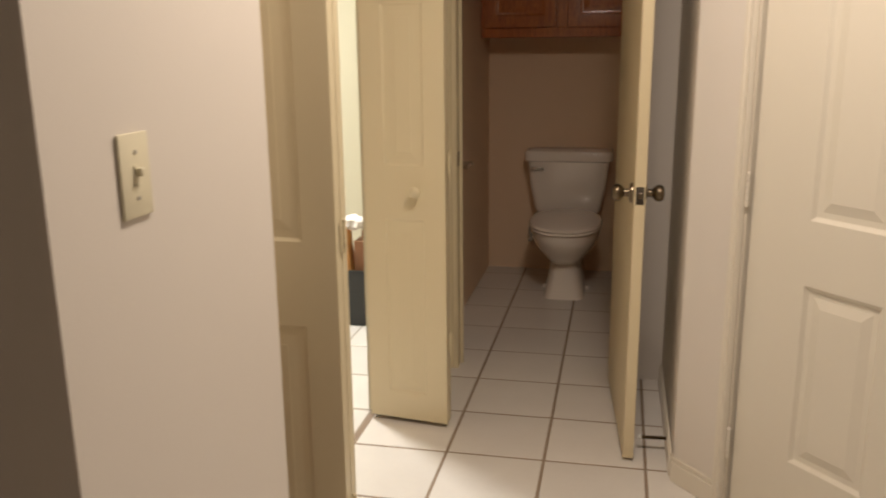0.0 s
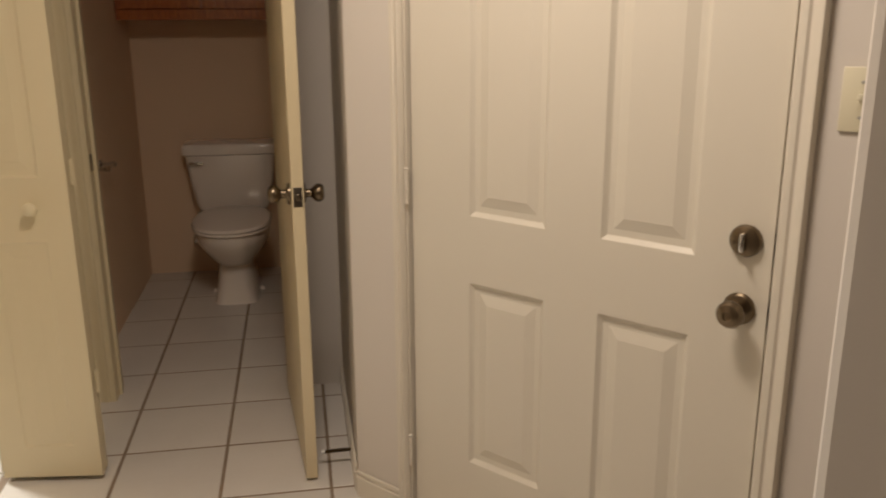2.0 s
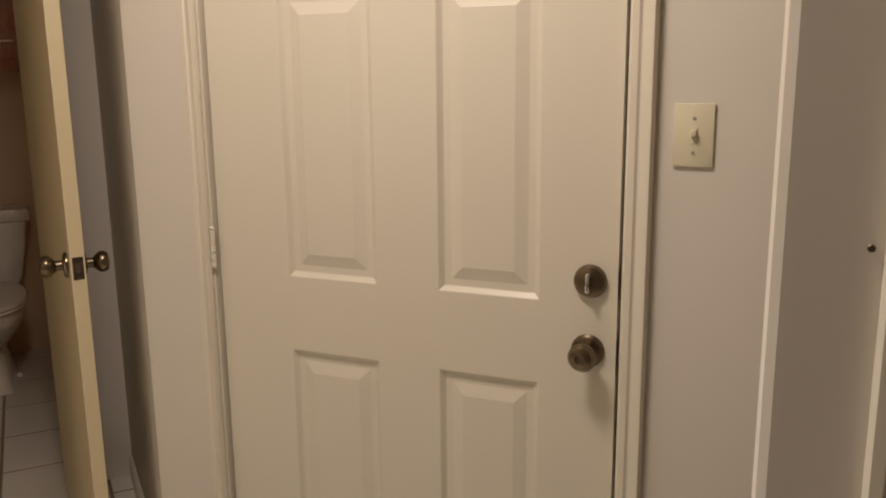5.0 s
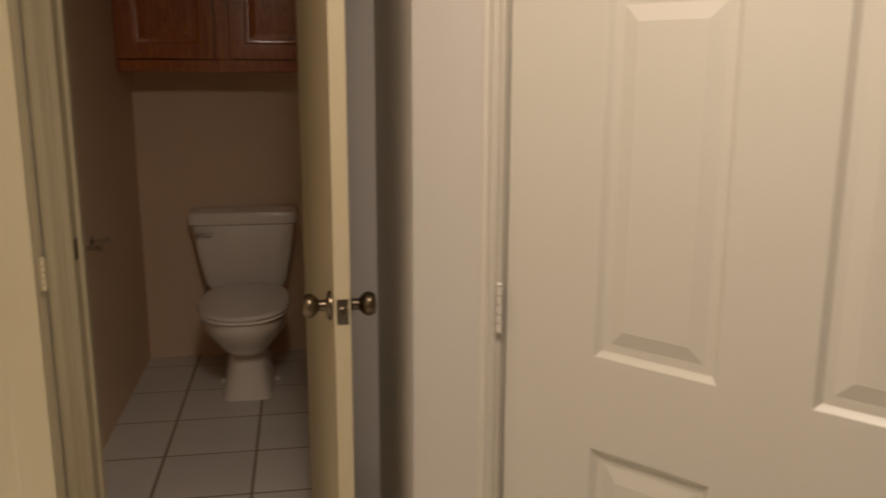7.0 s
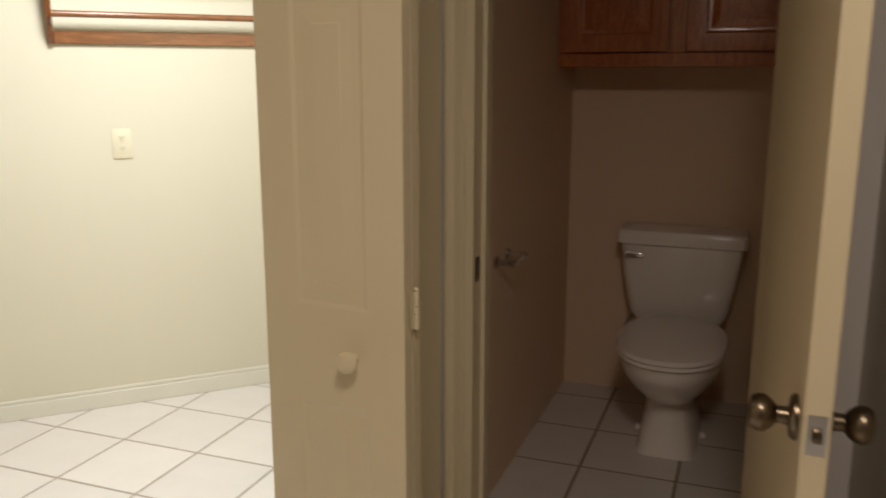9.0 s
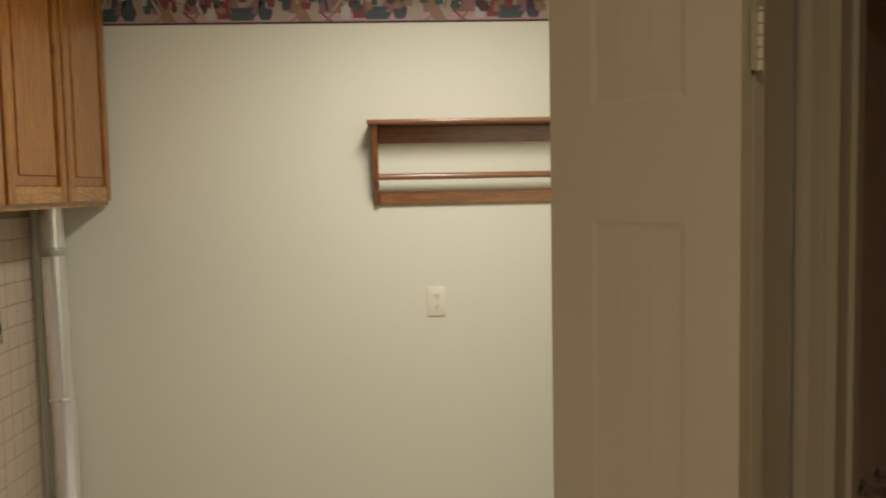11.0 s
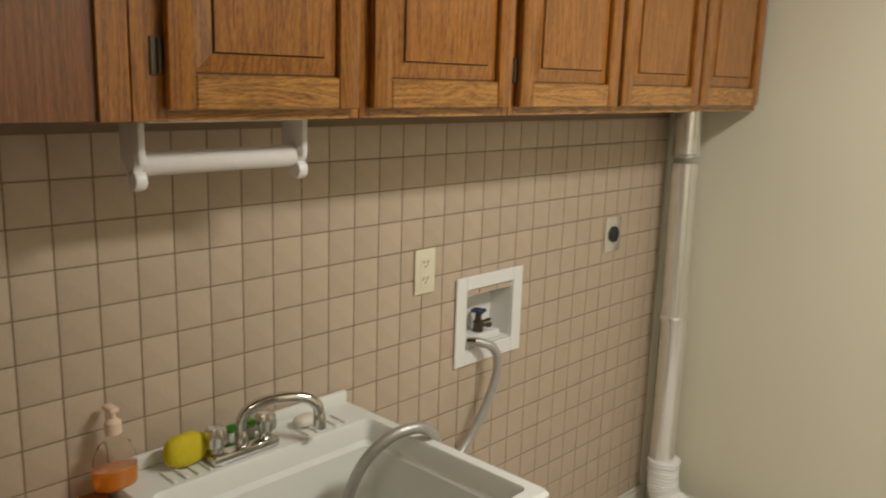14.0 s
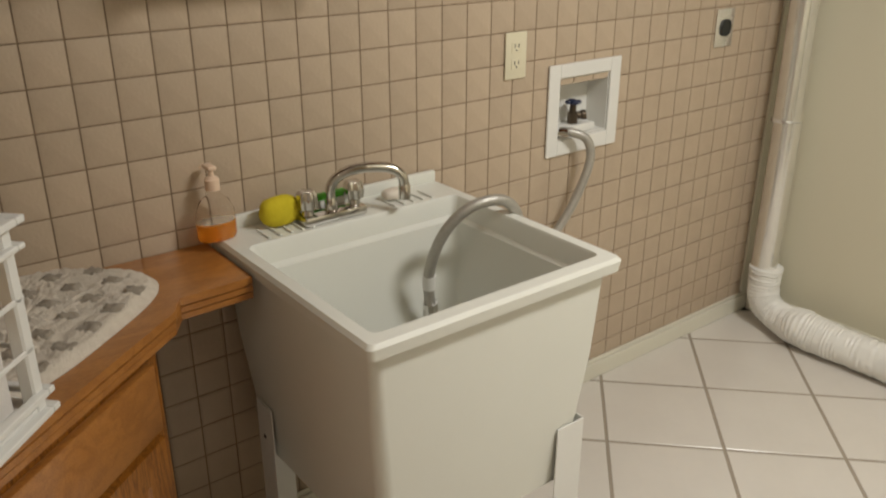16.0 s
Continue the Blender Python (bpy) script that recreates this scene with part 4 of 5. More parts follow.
lathe(bm, [(0.022, 0), (0.022, 0.28)], (0.18, 4.57, 0.0), (0, 0, 1), 16)
part("drain_pipe", bm, M_WHITE, sink)

# faucet
fc = thing("faucet", (-0.06, 4.66, RZ), "chrome two-handle laundry faucet with an arched spout", "faucet")
FX, FY = -0.042, 4.535
bm = bmesh.new()
box(bm, XYZ, FX - 0.026, FX + 0.026, FY - 0.078, FY + 0.078, RZ + 0.001, RZ + 0.022, 0.006)
part("base", bm, M_CHROME, fc)
bm = bmesh.new()
lathe(bm, [(0.015, 0), (0.014, 0.02), (0.010, 0.03)], (FX, FY, RZ + 0.022), (0, 0, 1), 16)
tube(bm, [(FX, FY, RZ + 0.03), (FX + 0.001, FY + 0.002, RZ + 0.075), (FX + 0.012, FY + 0.026, RZ + 0.100), (FX + 0.03, FY + 0.065, RZ + 0.110), (FX + 0.05, FY + 0.115, RZ + 0.106), (FX + 0.064, FY + 0.142, RZ + 0.088), (FX + 0.067, FY + 0.148, RZ + 0.06)], 0.0115, 14)
lathe(bm, [(0.0135, 0), (0.0135, 0.028), (0.011, 0.034)], (FX + 0.067, FY + 0.148, RZ + 0.034), (0, 0, 1), 14)
part("spout", bm, M_CHROME, fc)
for dy in (-0.058, 0.058):
    bm = bmesh.new()
    lathe(bm, [(0.014, 0), (0.012, 0.012)], (FX, FY + dy, RZ + 0.022), (0, 0, 1), 14)
    flutes = []
    for r, h in ((0.016, 0.034), (0.0205, 0.037), (0.0215, 0.052), (0.0200, 0.068), (0.0160, 0.075), (0.008, 0.077)):
        flutes.append([(FX + r * (1 + 0.10 * math.cos(6 * a)) * math.cos(a), FY + dy + r * (1 + 0.10 * math.cos(6 * a)) * math.sin(a), RZ + h) for a in (2 * math.pi * i / 48 for i in range(48))])
    loft(bm, flutes)
    part("handle", bm, M_CHROME, fc, "clear and chrome fluted handle")

# small things on the sink
def blob(name, at, size, mat, label, category, rough=0.12, seed=1, power=2.6):
    bm = bmesh.new()
    bmesh.ops.create_icosphere(bm, subdivisions=3, radius=1)
    for v in bm.verts:
        c = v.co.normalized()
        k = (abs(c.x) ** power + abs(c.y) ** power + abs(c.z) ** power) ** (-1 / power)
        k *= 1 + rough * noise.noise(c * 2.3 + Vector((seed, 0, 0)))
        v.co = Vector((c.x * size[0], c.y * size[1], c.z * size[2])) * k + Vector(at)
    return tagged(part(name, bm, mat, smooth=60), label, category)


blob("sponge", (-0.068, 4.425, RZ + 0.034), (0.022, 0.046, 0.033), M_SPONGE, "yellow sponge standing on the sink ledge", "sponge", 0.10, 3)
br = thing("scrub_brush", (-0.095, 4.60, RZ + 0.03), "green plastic brush lying behind the faucet", "brush")
bm = bmesh.new()
box(bm, XYZ, -0.098, -0.078, 4.48, 4.60, RZ + 0.030, RZ + 0.044, 0.005)
part("handle", bm, M_GREEN, br)
bm = bmesh.new()
box(bm, XYZ, -0.096, -0.080, 4.53, 4.595, RZ + 0.001, RZ + 0.0295, 0.002)
part("bristles", bm, M_WHITE, br)
blob("soap_bar", (-0.062, 4.715, RZ + 0.014), (0.020, 0.032, 0.0125), M_SOAPBAR, "beige bar of soap on the sink ledge", "soap", 0.06, 5)

sp = thing("soap_dispenser", (-0.085, 4.290, RZ), "clear pump bottle with orange liquid soap on the sink ledge", "soap dispenser")
SPX, SPY, SPZ = -0.085, 4.290, RZ + 0.0008
bm = bmesh.new()


def ov(w, d, z, n=24):
    return [(SPX + d / 2 * math.cos(2 * math.pi * i / n), SPY + w / 2 * math.sin(2 * math.pi * i / n), SPZ + z) for i in range(n)]


loft(bm, [ov(0.078, 0.048, 0), ov(0.084, 0.052, 0.006), ov(0.084, 0.052, 0.036), ov(0.083, 0.051, 0.0365)])
part("liquid", bm, M_ORANGE, sp, "orange liquid soap")
bm = bmesh.new()
loft(bm, [ov(0.0835, 0.0515, 0.038), ov(0.080, 0.050, 0.060), ov(0.060, 0.040, 0.082), ov(0.030, 0.028, 0.094), ov(0.026, 0.026, 0.104)])
part("bottle", bm, M_CLEAR, sp)
bm = bmesh.new()
lathe(bm, [(0.0150, 0), (0.0150, 0.022), (0.011, 0.026), (0.006, 0.029), (0.005, 0.040)], (SPX, SPY, SPZ + 0.104), (0, 0, 1), 18)
box(bm, XYZ, SPX - 0.026, SPX + 0.010, SPY - 0.009, SPY + 0.010, SPZ + 0.144, SPZ + 0.154, 0.004)
part("pump", bm, M_PEACH, sp)

# ---- counter and base cabinet ----
CZ = 0.800
def prism(bm, pts, z0, z1):
    loft(bm, [[(x, y, z0) for x, y in pts], [(x, y, z1) for x, y in pts]])


end = SN(2.905, -2.01, 0)
corner = (-0.127, 2.93)
top = [(-0.127, 4.280), (0.088, 4.280), (0.094, 4.135), (0.140, 4.108), (end.x, end.y), (end.x - 0.3, end.y - 0.3), (corner[0], corner[1] + 0.1)]
ct = thing("counter_top", (0.1, 3.8, CZ), "honey oak countertop with grooved edges, angled in the corner", "countertop")
bm = bmesh.new()
prism(bm, top, CZ - 0.016, CZ)
part("top", bm, M_COUNTER, ct, smooth=0)


def shrink(d):
    return [(-0.127, 4.280), (0.088 - d, 4.280), (0.094 - d, 4.135), (0.140 - d, 4.108 - d), (end.x - d, end.y - d), (end.x - 0.3, end.y - 0.3), (corner[0], corner[1] + 0.1)]


for k, (d, z0, z1) in enumerate(((0.004, CZ - 0.0185, CZ - 0.0165), (0.0, CZ - 0.030, CZ - 0.019), (0.005, CZ - 0.033, CZ - 0.0305), (0.002, CZ - 0.045, CZ - 0.0335))):
    bm = bmesh.new()
    prism(bm, shrink(d), z0, z1)
    part("edge_band", bm, M_COUNTER if k % 2 else M_OAKS, ct, smooth=0)

bc = thing("base_cabinet", (0.3, 3.7, 0), "honey oak base cabinet standing angled under the counter", "cabinet")


def BC(a, o, z):
    """The base cabinet's face: a along its front, o out from it."""
    p, q = Vector((0.105, 4.075, 0)), Vector((end.x - 0.02, end.y - 0.03, 0))
    u = (q - p).normalized()
    r = p + u * a + Vector((-u.y, u.x, 0)) * o
    return Vector((r.x, r.y, z))


bm = bmesh.new()
box(bm, BC, 0.0, 0.95, -0.30, -0.021, 0.0, 0.754)
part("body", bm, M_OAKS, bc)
bm = bmesh.new()
box(bm, BC, 0.0, 0.05, -0.02, 0.0, 0.09, 0.754, 0.001, 1)
box(bm, BC, 0.40, 0.45, -0.02, 0.0, 0.09, 0.754, 0.001, 1)
box(bm, BC, 0.90, 0.95, -0.02, 0.0, 0.09, 0.754, 0.001, 1)
for a0, a1 in ((0.05, 0.40), (0.45, 0.90)):
    box(bm, BC, a0, a1, -0.02, -0.0005, 0.70, 0.754)
    box(bm, BC, a0, a1, -0.02, -0.0005, 0.555, 0.585)
    box(bm, BC, a0, a1, -0.02, -0.0005, 0.09, 0.13)
part("face_frame", bm, M_OAKV, bc)
for a0, a1 in ((0.035, 0.415), (0.435, 0.915)):
    bm = bmesh.new()
    box(bm, BC, a0, a1, 0.0005, 0.019, 0.578, 0.712, 0.004, 2)
    part("drawer_front", bm, M_COUNTER, bc)
    bm = bmesh.new()
    panelled(bm, BC, a0, a1, 0.11, 0.562, [(a0 + 0.06, a1 - 0.06)], [(0.17, 0.50)], 0.0005, depth=0.008, flat=0.004, rise=0.03, outer=0.020, fields=(raised := []))
    dr_ = part("door", bm, M_OAKV, bc)
    for b_ in raised:
        part("raised_panel", b_, M_OAKV, dr_, smooth=5)

# ---- mat on the counter ----
mt = thing("bath_mat", SN(2.85, -2.68, CZ), "beige woven bath mat with grey brick pattern, lying on the counter", "mat")


def outline(a):
    ca, sa = math.cos(a), math.sin(a)
    n = 0.243 * math.copysign(abs(ca) ** 0.55, ca)
    return SN(2.785 + 0.155 * math.copysign(abs(sa) ** 0.6, sa) - 0.1 * n, -2.70 + n, 0)


bm = bmesh.new()
N, RN = 200, 40
rings_ = []
cen = SN(2.785, -2.70, 0)
for k in range(RN + 1):
    row = []
    for i in range(N):
        p = outline(2 * math.pi * i / N)
        r = k / RN
        q = cen.lerp(p, r)
        h = 0.017 * (1 - max(0, (r - 0.86) / 0.14) ** 2) + 0.004 * noise.noise(q * 55) + 0.0055 * noise.noise(q * 150) + 0.006 * noise.noise(q * 9)
        row.append(bm.verts.new((q.x, q.y, CZ + 0.003 + max(h, 0.001))))
    rings_.append(row)
for a, b in zip(rings_, rings_[1:]):
    for i in range(N):
        bm.faces.new((a[i], a[(i + 1) % N], b[(i + 1) % N], b[i]))
low = [bm.verts.new((v.co.x, v.co.y, CZ + 0.001)) for v in rings_[-1]]
for i in range(N):
    bm.faces.new((rings_[-1][i], rings_[-1][(i + 1) % N], low[(i + 1) % N], low[i]))
bm.faces.new(rings_[0])
part("mat_body", bm, M_MATW, mt, smooth=80)
for k in range(5):
    for j in range(7):
        s_ = 2.665 + k * 0.060
        n_ = -2.90 + j * 0.066 + (0.033 if k % 2 else 0)
        if abs((s_ - 2.785) / 0.155) ** 3 + abs((n_ + 2.70) / 0.24) ** 3 > 0.86:
            continue
        s_ -= 0.1 * (n_ + 2.70)
        bm = bmesh.new()
        rows_ = []
        for a in range(7):
            rows_.append([])
            for b in range(7):
                q = SN(s_ - 0.018 + 0.036 * a / 6, n_ - 0.0145 + 0.029 * b / 6, 0)
                h = 0.0205 + 0.004 * noise.noise(q * 55) + 0.0055 * noise.noise(q * 150) + 0.006 * noise.noise(q * 9) - (0.004 if a in (0, 6) or b in (0, 6) else 0)
                rows_[-1].append(bm.verts.new((q.x, q.y, CZ + 0.003 + h)))
        for a in range(6):
            for b in range(6):
                bm.faces.new((rows_[a][b], rows_[a + 1][b], rows_[a + 1][b + 1], rows_[a][b + 1]))
        part("patch", bm, M_MATG, mt, smooth=80)

# ---- crate with papers ----
cr = thing("plastic_crate", SN(2.77, -2.3, CZ), "white plastic open-sided crate with papers inside, on the counter", "crate")
CS0, CS1, CN0, CN1, CZ1 = 2.642, 2.957, -2.490, -2.240, 1.092
for (s, n) in ((CS0, CN0), (CS1 - 0.022, CN0), (CS0, CN1 - 0.022), (CS1 - 0.022, CN1 - 0.022)):
    bm = bmesh.new()
    box(bm, SN, s, s + 0.022, n, n + 0.022, CZ + 0.002, CZ1, 0.003, 1)
    part("post", bm, M_WHITE, cr)
for z0, z1, g in ((CZ + 0.002, CZ + 0.012, 0.012), (CZ + 0.030, CZ + 0.040, 0.010), (CZ + 0.10, CZ + 0.108, 0.0), (CZ + 0.175, CZ + 0.183, 0.0), (CZ1 - 0.045, CZ1 - 0.037, 0.010), (CZ1 - 0.010, CZ1, 0.014)):
    bm = bmesh.new()
    box(bm, SN, CS0 - g, CS1 + g, CN0 - g, CN0 + 0.004, z0, z1, 0.0015, 1)
    box(bm, SN, CS0 - g, CS1 + g, CN1 - 0.004, CN1 + g, z0, z1, 0.0015, 1)
    box(bm, SN, CS0 - g, CS0 + 0.004, CN0 + 0.0045, CN1 - 0.0045, z0, z1, 0.0015, 1)
    box(bm, SN, CS1 - 0.004, CS1 + g, CN0 + 0.0045, CN1 - 0.0045, z0, z1, 0.0015, 1)
    part("rim", bm, M_WHITE, cr)
bm = bmesh.new()
box(bm, SN, CS0 + 0.002, CS1 - 0.002, CN0 + 0.002, CN1 - 0.002, CZ + 0.0125, CZ + 0.018)
part("bottom", bm, M_WHITE, cr)
tagged(solid("paper_ream", M_PAPER, [(SN, CS0 + 0.03, CS1 - 0.03, CN0 + 0.03, CN1 - 0.03, CZ + 0.0185, CZ + 0.15)], kind=""), "thick ream of white paper in the crate", "paper")
tagged(solid("folder", M_YELLOW, [(SN, CS0 + 0.05, CS1 - 0.04, CN0 + 0.06, CN0 + 0.10, CZ + 0.1505, CZ + 0.25)], kind="", bev=0.002), "orange folder standing in the crate", "folder")

# ---- dryer duct ----
dd = thing("dryer_duct", (-0.03, 6.325, 0), "bright metal dryer duct with a white flexible elbow along the floor", "duct")
DX, DY, DR = -0.034, 6.318, 0.046
bm = bmesh.new()
lathe(bm, [(DR, 0), (DR, 0.59)], (DX + 0.008, DY, 0.182), (0.004, 0, 1), 28)
part("pipe", bm, M_FOIL, dd)
bm = bmesh.new()
lathe(bm, [(DR * 0.97, 0), (DR * 0.97, 0.552)], (DX + 0.004, DY, 0.772), (-0.012, 0, 1), 28)
part("pipe", bm, M_FOIL, dd)
bm = bmesh.new()
lathe(bm, [(DR * 0.98, 0), (DR * 0.98, 0.166)], (DX - 0.003, DY, 1.351), (0, 0, 1), 28)
part("pipe", bm, M_FOIL, dd)
for z in (0.772, 1.351):
    bm = bmesh.new()
    lathe(bm, [(DR + 0.0005, 0), (DR + 0.004, 0.003), (DR + 0.0005, 0.007), (DR + 0.0035, 0.010), (DR + 0.0005, 0.014)], (DX + 0.002, DY, z - 0.007), (0, 0, 1), 28)
    part("collar", bm, M_FOIL, dd)
bm = bmesh.new()
rumpled(bm, [(DX + 0.02, DY, 0.232), (DX + 0.02, DY, 0.18), (DX + 0.026, DY, 0.12), (DX + 0.06, DY - 0.004, 0.078), (DX + 0.115, DY - 0.018, 0.066), (DX + 0.16, DY - 0.034, 0.068), (DX + 0.21, DY - 0.046, 0.075), (DX + 0.28, DY - 0.044, 0.070), (DX + 0.42, DY - 0.036, 0.066), (DX + 0.60, DY - 0.028, 0.065), (DX + 0.80, DY - 0.022, 0.065)],
        [0.058, 0.055, 0.056, 0.055, 0.054, 0.060, 0.069, 0.065, 0.061, 0.061, 0.060])
part("flexible_hose", bm, M_VINYL, dd, "white crinkled vinyl hose")

# ---- shelf with a hanging rail ----
sh = thing("wall_shelf", BACK(1.65, 0, 1.48), "stained wooden wall shelf with a hanging rod on cream wall", "shelf")
X0, X1 = 1.190, 2.175
bm = bmesh.new()
box(bm, BACK, X0 - 0.02, X1 + 0.02, 0.001, 0.155, 1.797, 1.814, 0.006, 3)
part("top", bm, M_OAKX, sh)
for x in (X0, X1 - 0.018):
    bm = bmesh.new()
    prof = [(0.001, 1.490), (0.022, 1.490), (0.03, 1.50), (0.055, 1.555), (0.085, 1.585), (0.09, 1.62), (0.105, 1.70), (0.135, 1.796), (0.001, 1.796)]
    loft(bm, [[BACK(x, o, z) for o, z in prof], [BACK(x + 0.018, o, z) for o, z in prof]])
    part("bracket", bm, M_OAKS, sh, smooth=20)
bm = bmesh.new()
box(bm, BACK, X0 + 0.0185, X1 - 0.0185, 0.001, 0.016, 1.491, 1.541, 0.003, 1)
part("lower_rail", bm, M_OAKX, sh)
bm = bmesh.new()
box(bm, BACK, X0 + 0.0185, X1 - 0.0185, 0.001, 0.016, 1.732, 1.796, 0.002, 1)
part("upper_rail", bm, M_OAKX, sh)
bm = bmesh.new()
lathe(bm, [(0.0125, 0), (0.0125, X1 - X0 - 0.037)], BACK(X0 + 0.0185, 0.068, 1.600), (1, 0, 0), 18)
part("rod", bm, M_OAKX, sh, "round hanging rod")

# ---- wallpaper border ----
bd = tagged(solid("wallpaper_border", M_BORDER, [(BACK, -0.125, 3.2, 0.0005, 0.002, 2.204, 2.435)], kind=""), "dark still-life wallpaper border with crockery, in mauve and brown", "wallpaper border")
M_LINE = material("border_line", (0.03, 0.015, 0.015), 0.7)
M_ROSE = material("border_rose", (0.42, 0.25, 0.25), 0.7, second=(0.32, 0.18, 0.18), scale=30)
B_COL = {"cream": (0.34, 0.27, 0.20), "straw": (0.24, 0.14, 0.08), "red": (0.19, 0.035, 0.03), "slate": (0.05, 0.06, 0.07), "teal": (0.05, 0.07, 0.065), "plum": (0.07, 0.025, 0.03), "white": (0.40, 0.36, 0.31)}
B_MAT = {k: material("border_" + k, v, 0.7, scale=40, amount=0.9) for k, v in B_COL.items()}
for nm, mat, z0, z1 in (("line", M_LINE, 2.199, 2.206), ("ground_band", M_ROSE, 2.2065, 2.238)):
    bm = bmesh.new()
    box(bm, BACK, -0.125, 3.2, 0.0022, 0.0030, z0, z1)
    part(nm, bm, mat, bd, smooth=0)


def motif(kind, x, z, w, h, lean=0.0):
    """Outlines of the printed crockery."""
    jar = [(-.5, 0), (.5, 0), (.5, .6), (.3, .72), (.3, .86), (.36, 1), (-.36, 1), (-.3, .86), (-.3, .72), (-.5, .6)]
    jug = [(-.3, 0), (.3, 0), (.5, .25), (.5, .5), (.2, .75), (.15, .95), (.3, 1), (-.3, 1), (-.15, .95), (-.2, .75), (-.5, .5), (-.5, .25)]
    dish = [(-.35, 0), (.35, 0), (.5, .5), (.5, .6), (-.5, .6), (-.5, .5)]
    stick = [(-.5, 0), (.5, 0), (.4, 1), (-.4, 1)]
    shape = {"jar": jar, "jug": jug, "dish": dish, "stick": stick}[kind]
    return [(x + w * a + lean * b * h, z + h * b) for a, b in shape]


STAMPS = [("stick", 0.00, 2.208, 0.05, 0.20, "straw", -0.55), ("jug", 0.02, 2.215, 0.055, 0.13, "cream", 0.15), ("stick", 0.075, 2.206, 0.014, 0.11, "straw", 1.1), ("stick", 0.10, 2.205, 0.012, 0.10, "red", -1.2), ("jar", 0.155, 2.214, 0.036, 0.07, "white", 0),
          ("jar", 0.205, 2.218, 0.045, 0.16, "red", 0), ("jar", 0.165, 2.26, 0.04, 0.13, "plum", 0), ("dish", 0.275, 2.212, 0.115, 0.045, "teal", 0), ("dish", 0.275, 2.24, 0.09, 0.035, "slate", 0), ("jug", 0.28, 2.262, 0.05, 0.10, "cream", 0),
          ("jug", 0.365, 2.214, 0.055, 0.085, "slate", 0), ("dish", 0.33, 2.34, 0.20, 0.10, "cream", 0.2), ("jug", 0.43, 2.21, 0.075, 0.17, "cream", -0.25), ("stick", 0.46, 2.205, 0.014, 0.12, "straw", 1.4), ("jug", 0.40, 2.31, 0.06, 0.11, "plum", 0), ("dish", 0.12, 2.33, 0.22, 0.12, "straw", -0.2), ("jug", 0.22, 2.35, 0.07, 0.08, "white", 0)]
groups = {k: bmesh.new() for k in B_COL}
rng_b = random.Random(4)
for i in range(420):
    kind, colour = rng_b.choice(("jar", "jug", "dish", "stick", "stick")), rng_b.choice(sorted(B_COL))
    w_, h_ = (0.012, rng_b.uniform(0.05, 0.10)) if kind == "stick" else (rng_b.uniform(0.02, 0.045), rng_b.uniform(0.03, 0.06))
    pts = motif(kind, rng_b.uniform(-0.05, 3.1), rng_b.uniform(2.235, 2.375), w_, h_, rng_b.uniform(-0.9, 0.9) if kind == "stick" else 0.0)
    if max(p[0] for p in pts) < 3.15 and min(p[0] for p in pts) > -0.12:
        groups[colour].faces.new([groups[colour].verts.new(BACK(a, 0.0052 + 0.000004 * i, min(b, 2.434))) for a, b in pts])
for rep in range(7):
    for i, (kind, x, z, w, h, colour, lean) in enumerate(STAMPS):
        pts = motif(kind, -0.1 + rep * 0.52 + x, z, w, h, lean)
        if max(p[0] for p in pts) > 3.15 or min(p[0] for p in pts) < -0.12:
            continue
        o = 0.0032 + 0.0001 * (len(STAMPS) - i)
        fc_ = groups[colour].faces.new([groups[colour].verts.new(BACK(a, o, min(b, 2.434))) for a, b in pts])
for k, g in groups.items():
    bmesh.ops.triangulate(g, faces=g.faces)
    tagged(part("printed_" + k + "_shapes", g, B_MAT[k], bd, smooth=0), kind="stuff")

# ---- black bin with papers ----
bn = thing("black_bin", (2.03, 5.33, 0), "black plastic bin holding an envelope and brown card", "bin")
bm = bmesh.new()
cx, cy = 2.035, 5.365
def sq(h, z, r=0.02):
    return [(SN(0, 0, 0) + Vector((cx, cy, 0)) + SN(p[0], p[1], 0) + Vector((0, 0, z)))[:] for p in rr(-h, h, -h, h, r, 0, 4)]
loft(bm, [sq(0.095, 0.004), sq(0.125, 0.285), sq(0.134, 0.287), sq(0.134, 0.296), sq(0.121, 0.296), sq(0.092, 0.02)])
part("body", bm, M_BLACK, bn)
def BIN(a, o, z):
    v = SN(a, o, 0)
    return Vector((cx + v.x, cy + v.y, z))
carton = bmesh.new()
loft(carton, [[BIN(a, o, z) for a, o in ((-0.075, n0), (-0.075, n1), (0.01, n1), (0.01, n0))] for n0, n1, z in ((-0.115, -0.005, 0.20), (-0.138, -0.020, 0.315), (-0.160, -0.030, 0.40), (-0.155, -0.035, 0.485))])
tagged(part("carton", carton, M_TAN, smooth=0), "orange-tan carton leaning out over the bin's rim", "carton")
tagged(solid("brown_box", M_BROWN, [(BIN, -0.065, 0.08, 0.0, 0.10, 0.10, 0.43)], kind="", bev=0.002), "open brown cardboard box in the bin", "box")
blob("crumpled_paper", (BIN(-0.02, -0.01, 0).x, BIN(-0.02, -0.01, 0).y, 0.515), (0.05, 0.05, 0.036), M_PAPER, "crumpled white paper on the cartons", "paper", 0.35, 8)
flap = bmesh.new()
loft(flap, [[BIN(a, 0.005, 0.431), BIN(a, 0.08, 0.431), BIN(a + 0.02, 0.06, 0.62), BIN(a + 0.02, 0.02, 0.62)] for a in (0.05, 0.055)])
tagged(part("card_flap", flap, M_OAKS, smooth=0), "brown card flap standing up out of the box", "card")

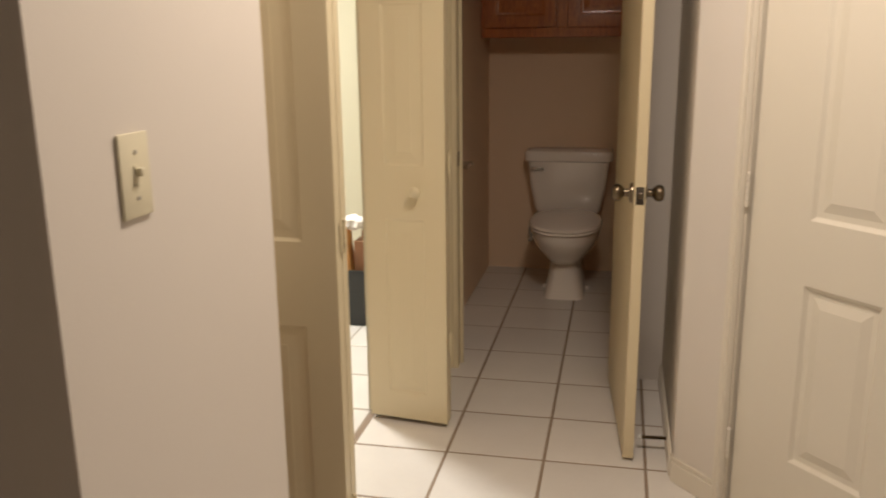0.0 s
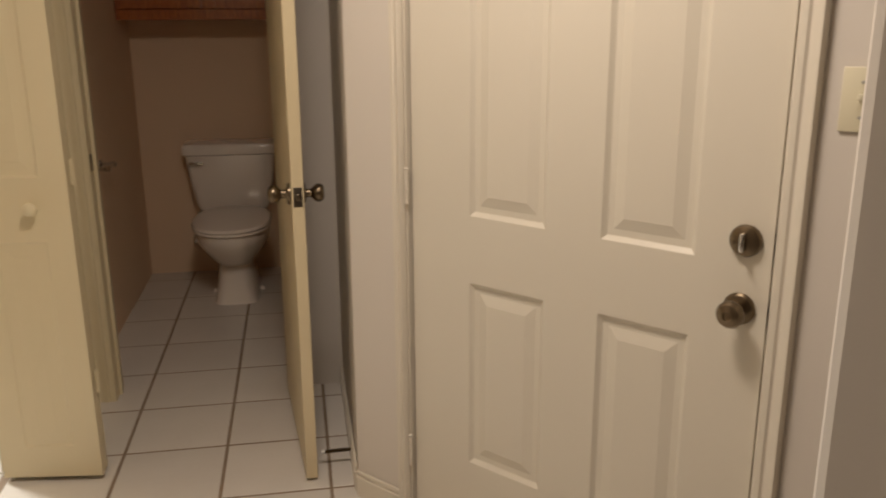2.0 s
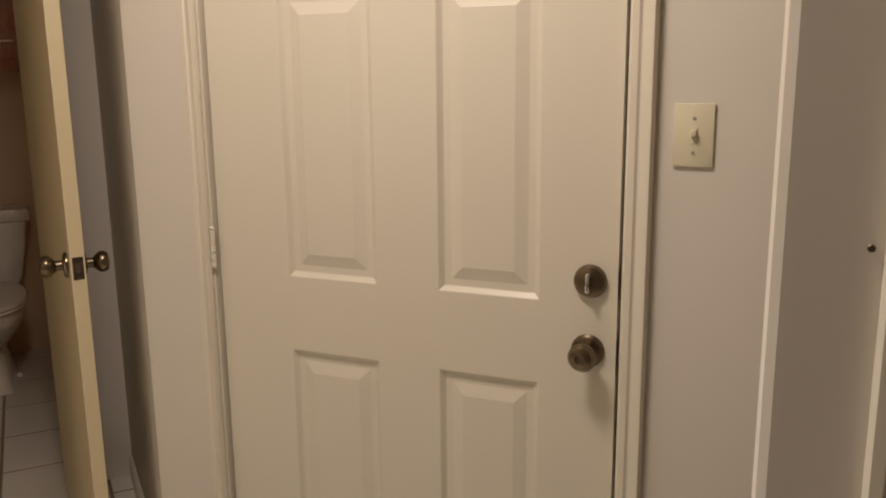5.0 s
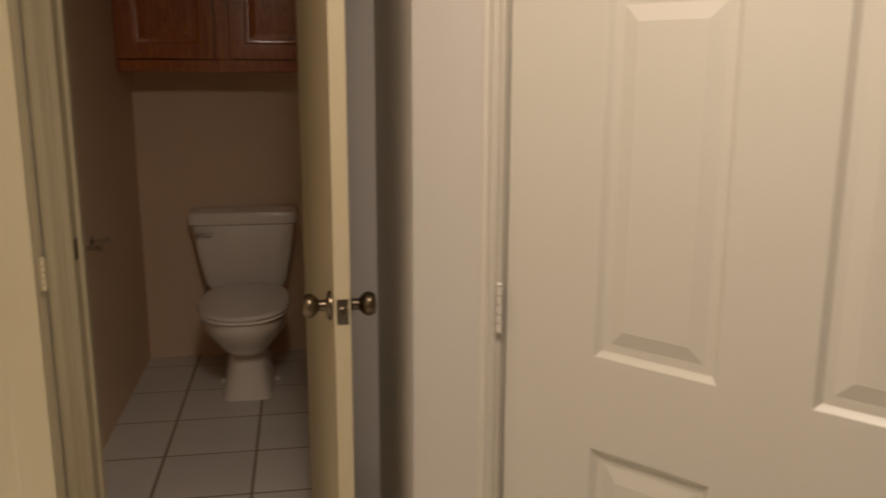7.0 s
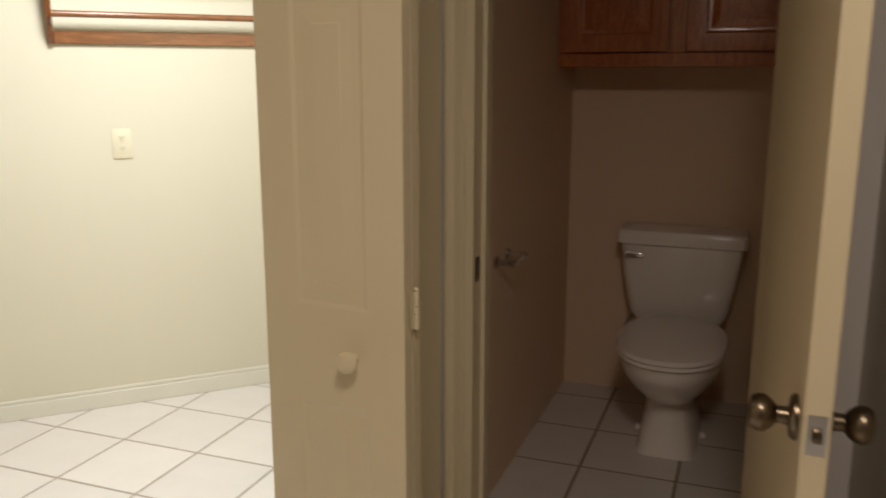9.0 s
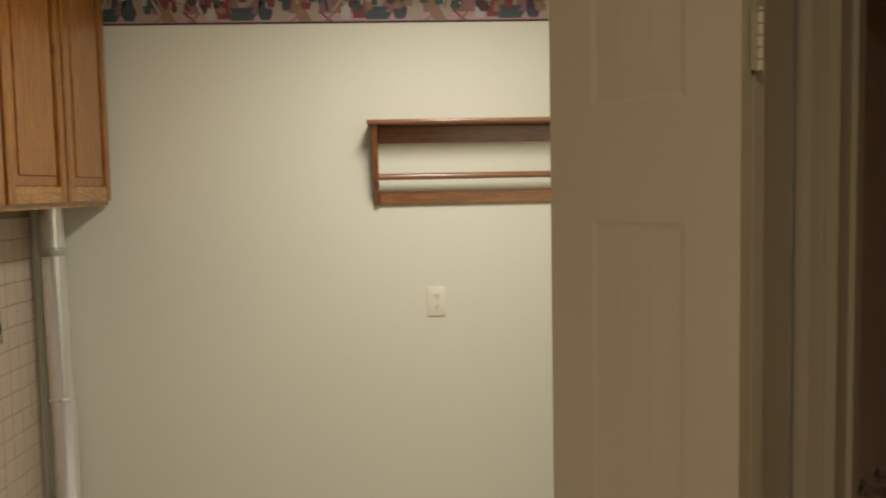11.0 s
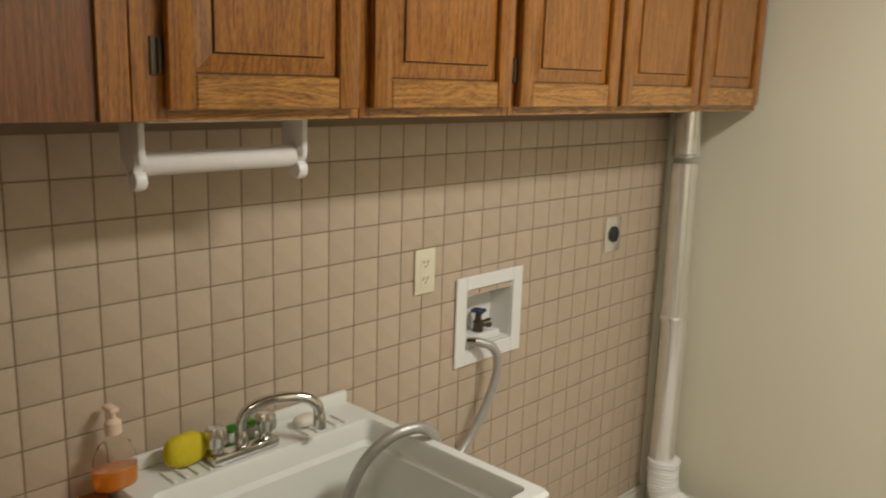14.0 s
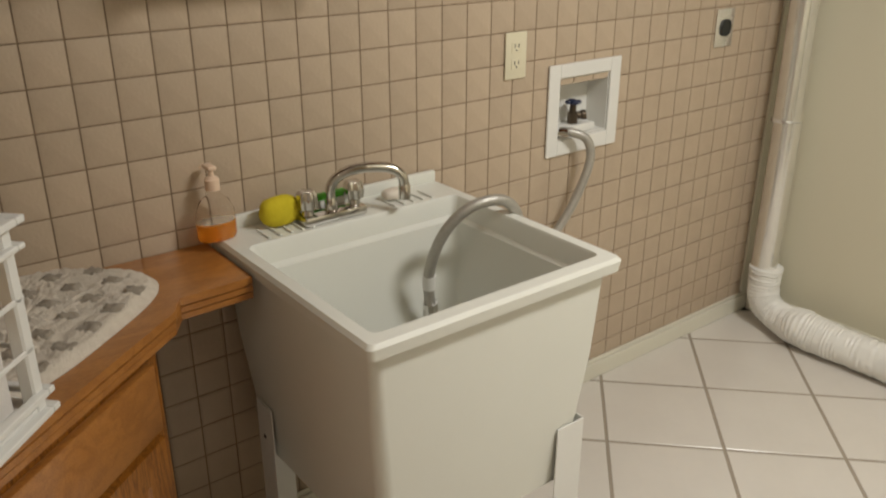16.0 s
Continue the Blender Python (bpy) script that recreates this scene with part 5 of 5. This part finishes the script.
# ---- floor tiles ----
G, J = 0.335, 0.0048
bm = bmesh.new()
h = G / 2 - J
loft(bm, [[SN(a, b, -0.012) for a, b in ((-h, -h), (h, -h), (h, h), (-h, h))], [SN(a, b, -0.0015) for a, b in ((-h, -h), (h, -h), (h, h), (-h, h))],
          [SN(a, b, 0) for a, b in ((-h + .002, -h + .002), (h - .002, -h + .002), (h - .002, h - .002), (-h + .002, h - .002))]])
tile_mesh = finish("floor_tile", bm, M_TILE, 20)


def lay(parent, phase_s, phase_n, s0, s1, n0, n1, keep):
    for i in range(math.floor(s0 / G) - 1, math.ceil(s1 / G) + 1):
        for j in range(math.floor(n0 / G) - 1, math.ceil(n1 / G) + 1):
            s, n = (i + phase_s + 0.5) * G, (j + phase_n + 0.5) * G
            if s - h < s0 or s + h > s1 or not keep(s, n):
                continue
            a, b = max(n - h, n0), min(n + h, n1)
            if b - a < 0.02:
                continue
            t = new("tile", tile_mesh)
            t.parent = parent
            c = SN(s, (a + b) / 2, 0)
            if b - a < 2 * h - 1e-6:
                t.matrix_basis = Matrix.Translation(c) @ Matrix.Rotation(radians(45), 4, "Z") @ Matrix.Diagonal((1, (b - a) / (2 * h), 1, 1)) @ Matrix.Rotation(radians(-45), 4, "Z")
            else:
                t.location = c


floor_hall, floor_lau = bpy.data.objects["floor"], bpy.data.objects["floor_laundry"]
lay(floor_hall, 0.675, 0.13, 1.2, 6.6, -1.985, -0.3, lambda s, n: True)
lay(floor_lau, 0.51, 0.09, 2.2, 7.2, -4.72, -1.992, lambda s, n: SN(s, n, 0).x > -0.4 and SN(s, n, 0).y < 6.65)

# ---- wall tiles ----
P, PZ = 0.0763, 0.0795
bm = bmesh.new()
w, hh = P / 2 - 0.0017, PZ / 2 - 0.0017
loft(bm, [[(0, a, b) for a, b in ((-w, -hh), (w, -hh), (w, hh), (-w, hh))], [(0.0032, a, b) for a, b in ((-w, -hh), (w, -hh), (w, hh), (-w, hh))],
          [(0.0045, a, b) for a, b in ((-w + .005, -hh + .005), (w - .005, -hh + .005), (w - .005, hh - .005), (-w + .005, hh - .005))]])
wt_mesh = finish("wall_tile", bm, M_WTILE, 30)
wall_t = bpy.data.objects["wall_tiled"]
count, rest = 0, bmesh.new()
cols_ = [3.993 + P * (i + 0.5) for i in range(-14, 32)]
for y in cols_:
    for k in range(-1, 22):
        z = 1.237 + PZ * (k - 14 + 0.5)
        if not 0.07 < z < 1.50 or y + w > 6.398 or y < 3.0:
            continue
        if Y0 - 0.005 < y - w + 0.012 and y + w - 0.012 < Y1 + 0.005 and Z0 - 0.005 < z - hh + 0.012 and z + hh - 0.012 < Z1 + 0.005:
            continue
        if count < 300 and 3.95 < y < 5.6 and z > 0.75:
            t = new("tile", wt_mesh)
            t.parent = wall_t
            t.location = (-0.1343, y, z)
            count += 1
        else:
            loops = [[(-0.1343, y + a, z + b) for a, b in ((-w, -hh), (w, -hh), (w, hh), (-w, hh))], [(-0.1311, y + a, z + b) for a, b in ((-w, -hh), (w, -hh), (w, hh), (-w, hh))],
                     [(-0.1298, y + a, z + b) for a, b in ((-w + .005, -hh + .005), (w - .005, -hh + .005), (w - .005, hh - .005), (-w + .005, hh - .005))]]
            loft(rest, loops)
tagged(part("tiles", rest, M_WTILE, wall_t, smooth=0), "square tan wall tiles", kind="stuff")
